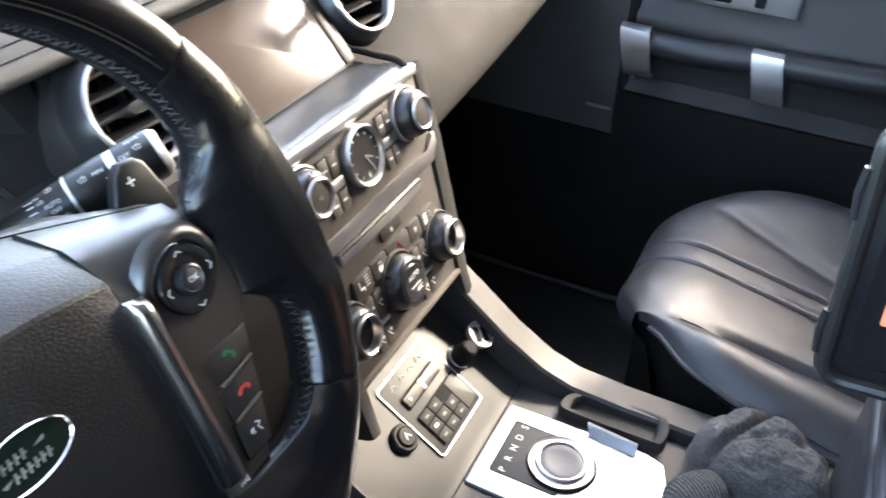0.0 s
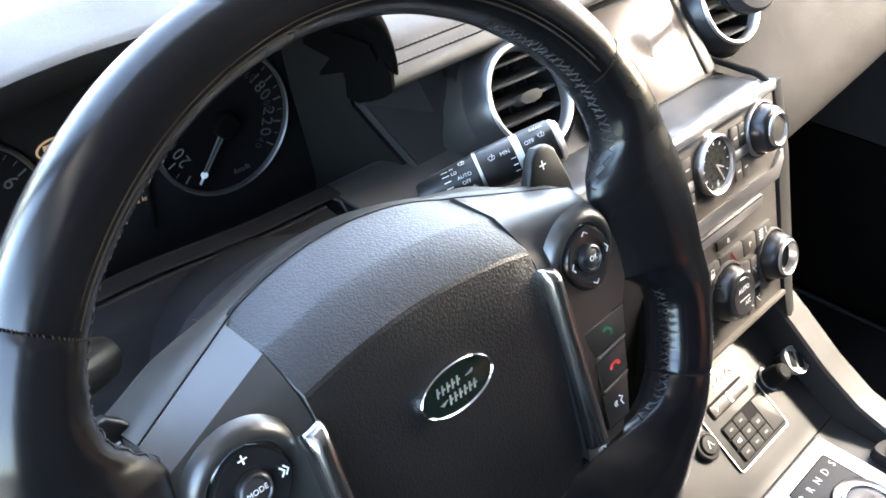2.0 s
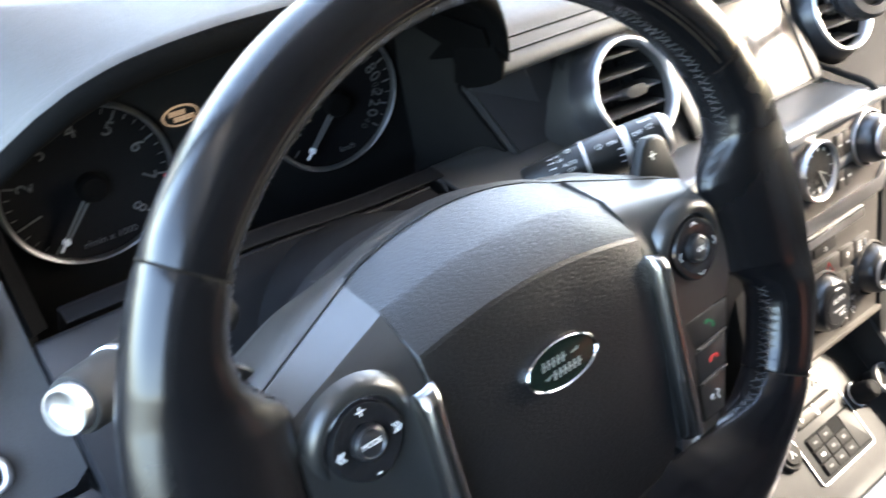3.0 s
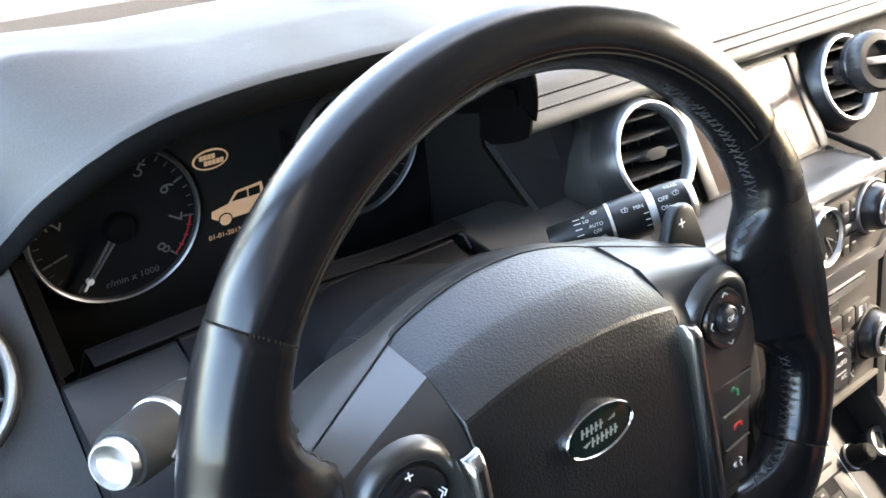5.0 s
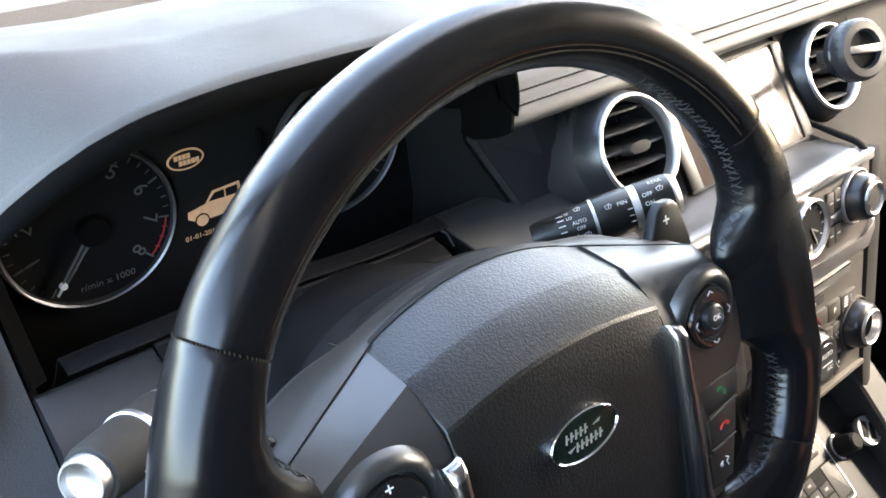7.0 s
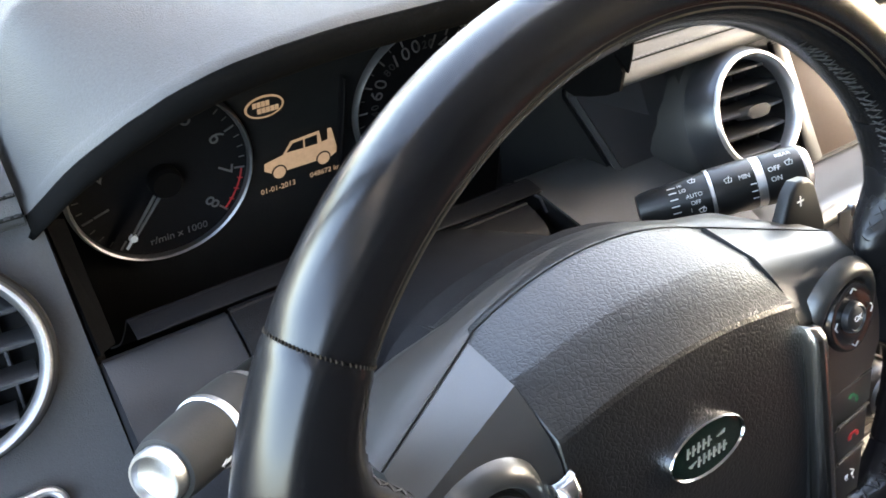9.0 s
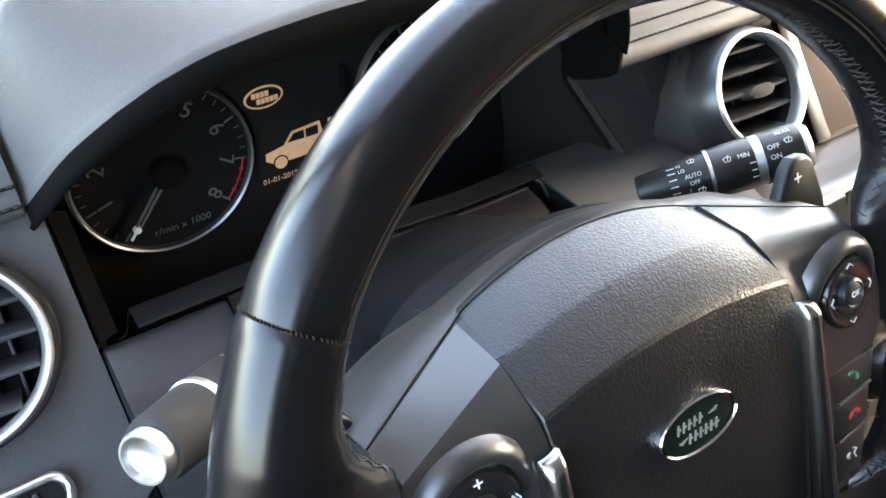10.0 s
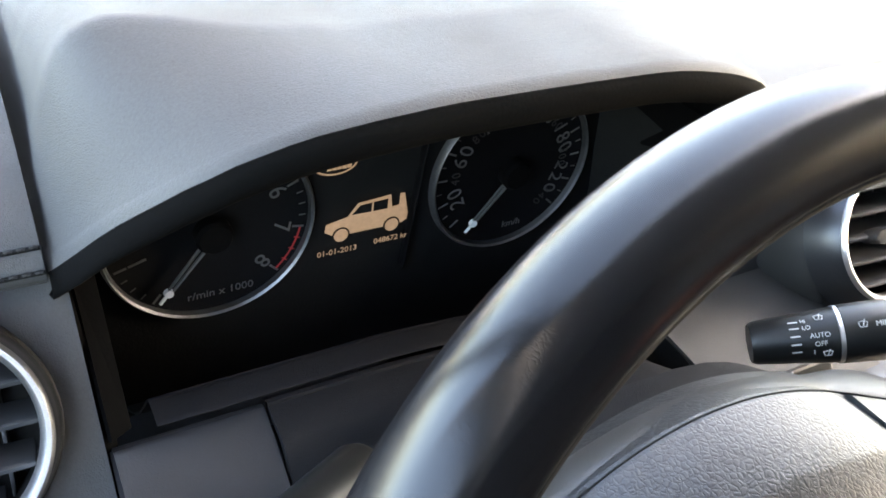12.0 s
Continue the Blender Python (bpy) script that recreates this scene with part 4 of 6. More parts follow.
    for u0, n0, drop, xw in ((0.0735, -0.078, 0.0142, 0.0668), (0.0742, -0.058, 0.0145, 0.0672), (0.0734, -0.0545, 0.0142, 0.0672), (0.0602, -0.0279, 0.0098, 0.0666), (0.0590, -0.0258, 0.0098, 0.0665), (0.0436, -0.0074, 0.0088, 0.0662), (0.0420, -0.0059, 0.0086, 0.0660), (0.0400, -0.0050, 0.0083, 0.0660), (0.030, -0.0034, 0.0062, 0.0658), (0.015, -0.0018, 0.0025, 0.0655), (0.0, -0.0015, 0.0, 0.0650), (-0.03, -0.0015, 0.0, 0.0650), (-0.07, -0.0040, 0.0, 0.0655), (-0.095, -0.0075, -0.002, 0.060), (-0.112, -0.0130, -0.010, 0.050), (-0.120, -0.030, -0.012, 0.045)):
        row = []
        for k in range(21):
            f = -1 + k / 10
            x = f * (xw + 0.0007)
            row.append((x, u0 - drop * abs(f) ** 2, n0 - 0.0018 * abs(f) ** 4))
        ends = [[(sg * (xw + 0.0013), row[j][1], row[j][2] - 0.0008), (sg * (xw + 0.0016), row[j][1], min(n0, -0.012) - 0.006)] for sg, j in ((-1, 0), (1, -1))]
        row = ends[0][::-1] + row + ends[1]
        rows.append(row)
    part("airbag_cover", grid(rows, WHEEL), PAD_VINYL, w, "grained dark grey airbag cover", smooth=10.5)
    e = part("emblem", prism(ellipse(-0.002, 0.0003, 0.0212, 0.0107, 48), -0.003, 0.0006, WHEEL, 0.0006), EMBLEM_GREEN, w, "dark green oval emblem")
    part("emblem_rim", grid([[(-0.002 + a * math.cos(t), 0.0003 + b * math.sin(t), n) for a, b, n in ((0.0220, 0.0115, -0.003), (0.0219, 0.0114, 0.0008), (0.0214, 0.0109, 0.0014), (0.0208, 0.0103, 0.0006))] for t in np.linspace(0, 2 * math.pi, 56, endpoint=False)], WHEEL, loop=True), CHROME, e, "chrome emblem rim")
    bars = []
    for x, u in [(-0.0142 + 0.0030 * k, 0.0010) for k in range(5)] + [(-0.0088 + 0.0030 * k, -0.0052) for k in range(6)]:
        bars.append(prism([(x, u), (x + 0.0009, u), (x + 0.0018, u + 0.0042), (x + 0.0009, u + 0.0042)], 0.0, 0.0010, WHEEL))
        bars.append(prism([(x + 0.0010, u + 0.0016), (x + 0.0023, u + 0.0016), (x + 0.0025, u + 0.0025), (x + 0.0012, u + 0.0025)], 0.0, 0.0009, WHEEL))
    bars += [prism([(0.0035, 0.0026), (0.0085, 0.0042), (0.0078, 0.0026)], 0.0, 0.0010, WHEEL), prism([(-0.0140, -0.0028), (-0.0090, -0.0020), (-0.0125, -0.0040)], 0.0, 0.0010, WHEEL)]
    for b in bars:
        part("emblem_bar", b, EMBLEM_BAR, e, "plain silver bar")
    spoke(1, w)
    spoke(-1, w)
    part("hub_back", prism(ellipse(0, -0.02, 0.118, 0.066, 40), -0.078, -0.035, WHEEL, 0.004), PLASTIC, w)
    for s in (1, -1):
        q = [(0.108, 0.030), (0.148, 0.030), (0.1475, 0.040), (0.1415, 0.060), (0.137, 0.0640), (0.128, 0.0645), (0.1225, 0.0600), (0.112, 0.042)]
        pd = part("shift_paddle", prism([(s * x, u - (0.0 if s > 0 else 0.012)) for x, u in (q if s > 0 else q[::-1])], -0.052, -0.045, WHEEL, 0.0022, 3), STALK, w, "black shift paddle")
        text("+" if s > 0 else "-", 0.011, at(WHEEL, s * 0.1285, 0.0540 if s > 0 else 0.042, -0.0448), WHITE, pd)
    return w


steering_wheel()


def column_shroud():
    c = thing("column_shroud", (0, 0.12, -0.06), "dark grained steering column shroud", "column shroud")
    rows = []
    for n, hw, top, low in ((-0.076, 0.112, 0.066, -0.07), (-0.079, 0.114, 0.069, -0.07), (-0.100, 0.112, 0.0675, -0.07), (-0.104, 0.108, 0.0645, -0.07), (-0.107, 0.094, 0.058, -0.07), (-0.15, 0.088, 0.056, -0.07), (-0.20, 0.080, 0.052, -0.07), (-0.235, 0.076, 0.050, -0.07)):
        row = []
        for k in range(25):
            t = math.pi * k / 24
            row.append((-hw * math.copysign(abs(math.cos(t)) ** 0.75, math.cos(t)), low + (top - low) * abs(math.sin(t)) ** 0.62, n))
        rows.append(row)
    part("upper_shroud", shell(grid(rows, WHEEL), 0.003), COLUMN_SHADE, c)
    part("lower_shroud", box(-0.125, 0.125, -0.14, -0.068, -0.235, -0.10, WHEEL, 0.012, 3), PLASTIC, c)
    part("adjuster_recess", lathe([(0.010, 0.0), (0.0085, 0.003), (0.006, 0.003), (0.005, -0.004), (0.0, -0.006)], plane(-0.096, 0.108, -0.036, 10, -60), 24), PLASTIC, c)


column_shroud()


def bar_frame(p, q):
    """A frame whose third axis runs from p to q, second leaning up."""
    p, q = CAR @ Vector(p), CAR @ Vector(q)
    z = (q - p).normalized()
    x = Vector((0, 0, 1)).cross(z).normalized()
    y = z.cross(x)
    m = Matrix((x, y, z)).transposed().to_4x4()
    m.translation = p
    return m, (q - p).length


def stalks():
    s = thing("wiper_stalk", (0.10, 0.150, -0.02), "black wiper stalk with white print and silver rings", "stalk")
    m, L = bar_frame((0.1095, 0.1416, -0.0175), (0.1806, 0.0944, 0.0145))
    part("grip", lathe([(0.0, 0.0), (0.0095, 0.0), (0.0105, 0.002), (0.0134, L * 0.41), (0.0136, L * 0.43)], m, 32), STALK, s)
    part("ring", lathe([(0.0134, L * 0.43), (0.0141, L * 0.432), (0.0141, L * 0.452), (0.0134, L * 0.455)], m, 32), SILVER, s, "thin silver ring")
    part("barrel", lathe([(0.0132, L * 0.45), (0.0142, L * 0.457), (0.0146, L * 0.695), (0.0140, L * 0.705)], m, 32), STALK, s)
    part("ring", lathe([(0.0136, L * 0.70), (0.0142, L * 0.705), (0.0142, L * 0.755), (0.0136, L * 0.76)], m, 32), SILVER, s, "thin silver ring")
    part("end_barrel", lathe([(0.0136, L * 0.755), (0.0146, L * 0.76), (0.0146, L * 0.97), (0.0138, L * 0.985)], m, 32), STALK, s)
    part("end_cap", lathe([(0.0138, L * 0.98), (0.0138, L * 1.0), (0.0115, L * 1.035), (0.008, L * 1.03), (0.0, L * 1.025)], m, 32), SILVER, s, "silver end cap")

    def on(f, ang, r):
        """A frame on the barrel: its first axis runs along the stalk."""
        a = radians(ang)
        o = Matrix(((0, math.sin(a), math.cos(a), r * math.cos(a)), (0, -math.cos(a), math.sin(a), r * math.sin(a)), (1, 0, 0, f * L), (0, 0, 0, 1)))
        return m @ o
    face = 128
    for body, f, ang, size, r in (("HI", 0.265, -30, 0.0040, 0.0126), ("LO", 0.275, -13, 0.0046, 0.0127), ("AUTO", 0.335, 6, 0.0050, 0.0131), ("OFF", 0.335, 24, 0.0050, 0.0131), ("1", 0.300, 42, 0.0050, 0.0129), ("MIN", 0.640, -4, 0.0054, 0.0147), ("OFF", 0.815, -4, 0.0058, 0.0148), ("ON", 0.815, 18, 0.0058, 0.0148), ("REAR", 0.890, -34, 0.0054, 0.0148)):
        text(body, size * 0.66, on(f, face + ang, r), STALK_PRINT, s)
    marks = [box(-0.0022, 0.0022, -0.0003, 0.0003, 0, 0.0002, on(0.215, face + a, 0.0123), 0) for a in (-30, -14, 4, 22, 40)]
    marks += [box(-0.0016, 0.0016, -0.0003, 0.0003, 0, 0.0002, on(0.680, face + a, 0.0147), 0) for a in (16, 32, 48)]
    for f, a, r in ((0.345, -34, 0.0133), (0.365, 46, 0.0134), (0.545, -6, 0.0146), (0.905, -10, 0.0148)):
        q = on(f, face + a, r)
        marks.append(tube([(-0.0021, 0.0008, 0), (-0.0014, -0.0014, 0), (0.0014, -0.0014, 0), (0.0021, 0.0008, 0), (0, 0.0015, 0), (-0.0021, 0.0008, 0)], 0.00022, q, 5))
        marks.append(tube([(0, -0.0009, 0.0), (0.0009, 0.0022, 0)], 0.00022, q, 5))
    part("symbols", joined(marks), STALK_PRINT, s)
    t = thing("light_stalk", (-0.10, 0.150, -0.02), "black light stalk with a silver push end", "stalk")
    m, L = bar_frame((-0.098, 0.1480, -0.0150), (-0.1900, 0.0840, 0.0250))
    part("barrel", lathe([(0.0, 0.0), (0.0100, 0.0), (0.0115, 0.004), (0.0130, L * 0.50)], m, 32), STALK, t)
    part("ring", lathe([(0.0132, L * 0.50), (0.0139, L * 0.505), (0.0139, L * 0.53), (0.0132, L * 0.535)], m, 32), SILVER, t, "thin silver ring")
    part("end_barrel", lathe([(0.0130, L * 0.53), (0.0145, L * 0.535), (0.0148, L * 0.68), (0.0142, L * 0.70)], m, 36), KEY, t)
    part("ring", lathe([(0.0140, L * 0.70), (0.0148, L * 0.702), (0.0148, L * 0.725), (0.0140, L * 0.73)], m, 36), SILVER, t, "thin silver ring")
    part("knob", lathe([(0.0135, L * 0.72), (0.0140, L * 0.73), (0.0130, L * 0.925), (0.0122, L * 0.948), (0.0105, L * 0.952)], m, 36), KEY, t)
    part("push_button", lathe([(0.0103, L * 0.94), (0.0103, L * 0.985), (0.0097, L * 0.998), (0.0088, L * 0.998), (0.0078, L * 0.978), (0.0040, L * 0.962), (0.0, L * 0.958)], m, 36), SILVER, t, "bright silver push button")
    a = radians(-8)
    o = m @ Matrix(((0, math.sin(a), math.cos(a), 0.0137 * math.cos(a)), (0, -math.cos(a), math.sin(a), 0.0137 * math.sin(a)), (1, 0, 0, L * 0.80), (0, 0, 0, 1)))
    part("symbol", joined([prism([(-0.003, -0.001), (0, -0.001), (0, 0.001), (-0.003, 0.001)], 0, 0.0002, o), prism([(0.0006, -0.0022), (0.003, 0), (0.0006, 0.0022)], 0, 0.0002, o)]), WHITE, t)


stalks()


# ---- screen and centre stack ----
def screen():
    s = thing("touch_screen", (0.389, 0.17, -0.02), "switched-off navigation screen reflecting daylight", "screen")
    m = at(FASCIA, 0, 0)
    part("bezel", prism(rounded(-0.089, -0.049, 0.089, 0.044, 0.004), -0.004, 0.002, m, 0.001), PLASTIC, s)
    part("glass", prism(rounded(-0.076, -0.046, 0.076, 0.041, 0.002), 0.0, 0.0032, m, 0.0005), DISPLAY, s, "brown-grey glossy display")
    for x in (-0.0825, 0.0825):
        part("side_bar", box(x - 0.0075, x + 0.0075, -0.047, 0.042, 0.0, 0.0045, m, 0.001), STALK, s)
    edge = [(0.480, 0.164, -0.046), (0.487, 0.152, -0.0485), (0.4915, 0.134, -0.0510), (0.4925, 0.116, -0.0515), (0.4925, 0.104, -0.0575)]
    part("edge_trim", tube(spline(edge, 5), 0.0032, n=8), LINING, s, "dark rubber edge trim")


def knob(parent, x, v, r, cap):
    """A round stack knob; cap is button, ring or plain."""
    m = at(STACK, x, v, 0)
    k = part("knob", lathe([(r * 1.03, 0.0), (r * 1.01, 0.006), (r * 0.95, 0.0125), (r * 0.88, 0.0158), (r * 0.78, 0.0172), (r * 0.66, 0.0172)], m, 56, lambda a: 1 + 0.004 * math.cos(28 * a)), KNOB, parent)
    part("collar", lathe([(r * 1.17, -0.001), (r * 1.17, 0.0025), (r * 1.15, 0.0040), (r * 1.10, 0.0044), (r * 1.05, 0.0030), (r * 1.04, 0.0)], m, 56), SILVER if cap == "button" else STACK_FACE, k)
    if cap == "ring":
        part("inner_ring", lathe([(r * 0.76, 0.0165), (r * 0.755, 0.0190), (r * 0.71, 0.0200), (r * 0.65, 0.0190), (r * 0.61, 0.012)], m, 48), SILVER, k, "silver ring")
        part("cap", lathe([(r * 0.62, 0.0120), (r * 0.3, 0.0105), (0, 0.0100)], m, 32), GLOSS, k)
    elif cap == "button":
        part("inner_ring", lathe([(r * 0.72, 0.0165), (r * 0.71, 0.0192), (r * 0.66, 0.0202), (r * 0.60, 0.0192), (r * 0.58, 0.0170)], m, 48), SILVER, k, "silver ring")
        part("cap", lathe([(r * 0.60, 0.0172), (r * 0.40, 0.0180), (0, 0.0182)], m, 32), STACK_FACE, k)
    else:
        part("cap", lathe([(r * 0.70, 0.0165), (r * 0.64, 0.0180), (0, 0.0183)], m, 32), KNOB, k)
    return k


def stack():
    r = thing("radio_panel", (0.389, 0.10, -0.09), "satin pewter radio panel with two knobs, an analogue clock and buttons", "radio")
    edge = [(-0.106, 0.030), (-0.106, -0.040), (-0.096, -0.056), (0.096, -0.056), (0.108, -0.040), (0.110, 0.030)]
    part("face", prism(edge, -0.012, 0.0, STACK, 0.002), PEWTER, r, "satin pewter face")
    part("top_band", box(-0.107, 0.112, 0.0255, 0.0360, -0.014, 0.0035, STACK, 0.003, 3), SILVER, r, "bright silver band")
    low = [(-0.107, -0.034), (-0.094, -0.0425), (0.094, -0.0425), (0.107, -0.030), (0.1125, -0.030), (0.1125, -0.040), (0.100, -0.0545), (-0.100, -0.0545), (-0.1125, -0.040)]
    part("lower_band", prism(low, -0.012, 0.0035, STACK, 0.002), SILVER, r, "bright silver band")
    for x in (-0.0795, 0.0795):
        knob(r, x, 0.0005, 0.0212, "button")
    part("power_symbol", joined([tube([(0.0016 * math.sin(radians(b)), 0.0016 * math.cos(radians(b)), 0) for b in range(40, 330, 20)], 0.0002, at(STACK, -0.0795, 0.0005, 0.0184), 5), tube([(0, 0.0006, 0), (0, 0.0021, 0)], 0.0002, at(STACK, -0.0795, 0.0005, 0.0184), 5)]), WHITE, r)
    c = part("clock", lathe([(0.0, 0.004), (0.0218, 0.004), (0.0222, 0.0)], at(STACK, 0.001, -0.003), 56), CLOCK_FACE, r, "analogue clock")
    part("clock_ring", lathe([(0.0255, 0.0), (0.0255, 0.006), (0.0243, 0.0082), (0.0226, 0.0070), (0.0218, 0.003)], at(STACK, 0.001, -0.003), 64), SILVER, c, "silver clock ring")
    for a, ln in ((118, 0.0115), (150, 0.016)):
        part("clock_pointer", box(-0.0007, 0.0007, 0, ln, 0.0046, 0.0052, at(STACK, 0.001, -0.003, 0, -a), 0), SILVER, c)
    marks = [box(-0.0005, 0.0005, 0.0170, 0.0195, 0.0042, 0.0046, at(STACK, 0.001, -0.003, 0, 30 * i), 0) for i in range(12) if i != 6]
    part("clock_marks", joined(marks), WHITE, c)
    text("6", 0.0075, at(STACK, 0.001, -0.0195, 0.0045), WHITE, c, "number")
    for x0, x1 in ((-0.0555, -0.0295), (0.0315, 0.0545)):
        part("bar", box(x0, x1, -0.0130, -0.0045, 0, 0.0028, STACK, 0.001), SILVER, r, "bright centre bar")
        w = (x1 - x0) / 2
        for i in range(2):
            for v0, v1 in ((-0.0030, 0.0165), (-0.0315, -0.0145)):
                b = part("button", box(x0 + i * w + 0.0005, x0 + (i + 1) * w - 0.0005, v0, v1, -0.001, 0.0026, STACK, 0.001), PEWTER, r)
                part("button_print", box(x0 + i * w + w * 0.28, x0 + (i + 1) * w - w * 0.28, (v0 + v1) / 2 - 0.0008, (v0 + v1) / 2 + 0.0008, 0.0026, 0.0028, STACK, 0), WHITE, b)
    # disc slot and climate controls
    k = thing("climate_panel", (0.389, 0.05, -0.2), "dark grey climate panel with disc slot, three knobs and printed buttons", "climate control")
    part("face", prism([(-0.098, -0.056), (-0.092, -0.166), (0.090, -0.166), (0.100, -0.056)], -0.012, -0.001, STACK, 0.001), STACK_FACE, k, "dark pewter satin face")
    part("disc_slot", box(-0.064, 0.072, -0.0690, -0.0585, -0.004, 0.0014, STACK, 0.0010), SILVER, k, "silver-lipped disc slot")
    part("slot_mouth", box(-0.062, 0.070, -0.0606, -0.0592, 0.0, 0.0018, STACK, 0), LINING, k)
    part("eject_button", box(-0.007, 0.026, -0.0800, -0.0712, -0.002, 0.0012, STACK, 0.001), KEY, k)
    part("eject_symbol", joined([prism([(0.0075, -0.0760), (0.0115, -0.0760), (0.0095, -0.0735)], 0.0012, 0.0014, STACK), box(0.0075, 0.0115, -0.0778, -0.0770, 0.0012, 0.0014, STACK, 0)]), WHITE, k)
    xs = [-0.062, -0.034, -0.008, 0.030, 0.052, 0.079]
    for i in range(5):
        b = part("button", box(xs[i] + 0.0006, xs[i + 1] - 0.0006, -0.1030, -0.0860, -0.002, 0.0022, STACK, 0.0012), STACK_FACE, k)
        cx = (xs[i] + xs[i + 1]) / 2
        if i == 2:
            part("warning_symbol", tube([(cx - 0.0055, -0.0985, 0.0024), (cx + 0.0055, -0.0985, 0.0024), (cx, -0.0895, 0.0024)], 0.0007, STACK, 5, loop=True), REDPRINT, b, "red warning triangle")
        elif i in (0, 4):
            sx_ = cx + (0.005 if i == 4 else -0.005)
            part("seat_symbol", tube([(sx_ - 0.002, -0.0895, 0.0024), (sx_ - 0.001, -0.0970, 0.0024), (sx_ + 0.0035, -0.0965, 0.0024), (sx_ + 0.0035, -0.0995, 0.0024)], 0.0008, STACK, 5), WHITE, b)
            bx = cx + (-0.005 if i == 4 else 0.005)
            part("level_bars", joined([box(bx - 0.003, bx + 0.003, -0.0890 - 0.0028 * j - 0.0009, -0.0890 - 0.0028 * j, 0.0022, 0.0024, STACK, 0) for j in range(4)]), WHITE, b)
        elif i == 3:
            text("P", 0.0068, at(STACK, cx, -0.0945, 0.0023), WHITE, b)
        else:
            part("lock_symbol", joined([box(cx - 0.003, cx + 0.003, -0.0985, -0.0940, 0.0022, 0.0024, STACK, 0), tube([(cx - 0.002, -0.094, 0.0024), (cx - 0.002, -0.0905, 0.0024), (cx + 0.002, -0.0905, 0.0024), (cx + 0.002, -0.094, 0.0024)], 0.0005, STACK, 5)]), WHITE, b)
    knob(k, -0.080, -0.121, 0.0222, "ring")
    knob(k, 0.0745, -0.121, 0.0222, "ring")
    kc = knob(k, -0.003, -0.121, 0.0245, "plain")
    text("AUTO", 0.0062, at(STACK, -0.003, -0.1145, 0.0185), WHITE, kc)
    text("A/C", 0.0055, at(STACK, 0.001, -0.1285, 0.0185), WHITE, kc)
    part("knob_print", joined([box(-0.003 - 0.008, -0.003 + 0.008, v - 0.0004, v + 0.0004, 0.0183, 0.0185, STACK, 0) for v in (-0.1235,)]), WHITE, kc)
    for x0, x1 in ((-0.056, -0.030), (0.0255, 0.050)):
        part("bar", box(x0, x1, -0.1395, -0.1350, -0.001, 0.0026, STACK, 0.001), SILVER, k, "thin silver bar")
        for i in range(2):
            for v0, v1 in ((-0.1340, -0.1080), (-0.1600, -0.1410)):
                w = (x1 - x0) / 2
                b = part("button", box(x0 + i * w + 0.0005, x0 + (i + 1) * w - 0.0005, v0, v1, -0.001, 0.0024, STACK, 0.001), STACK_FACE, k)
                cx, cv = x0 + (i + 0.5) * w, (v0 + v1) / 2
                part("button_symbol", joined([tube([(cx - 0.0025, cv + 0.003, 0.0025), (cx, cv - 0.001, 0.0025), (cx + 0.002, cv - 0.003, 0.0025)], 0.0006, STACK, 5), lathe([(0.0, 0.0004), (0.0016, 0.0)], at(STACK, cx + 0.002, cv + 0.0025, 0.0024), 10)]), WHITE, b)
    part("foot_band", box(-0.096, 0.092, -0.1705, -0.1655, -0.012, 0.003, STACK, 0.0015), PEWTER, k, "silver foot strip")
    s = thing("stack_housing", (0.389, 0.10, -0.25), "smooth grey housing round the radio and climate panels", "housing")
    for x0, x1 in ((-0.1060, -0.122), (0.110, 0.1265)):
        rows = [[(x0, 0.034, -0.14)] * 2 + [((x0 + x1) / 2, 0.034, -0.14)] * 2 + [(x1, 0.034, -0.14)] * 2]
        for v, a, b in ((0.033, x0, x1), (0.0, x0, x1), (-0.04, x0, x1), (-0.06, x0 * 0.93, x1 * 0.985), (-0.12, x0 * 0.87, x1 * 0.93), (-0.172, x0 * 0.83, x1 * 0.86), (-0.215, x0 * 0.84, x1 * 0.84)):
            rows.append([(a, v, -0.010), (a, v, 0.0015), (a + (b - a) * 0.3, v, 0.0030), (b - (b - a) * 0.15, v, 0.0015), (b, v, -0.004), (b, v, -0.14)])
        part("cheek", grid(rows, STACK), FASCIA_MAT, s)
    part("core", box(-0.094, 0.096, -0.180, 0.030, -0.15, -0.0125, STACK, 0.002), LINING, s)


screen()
stack()

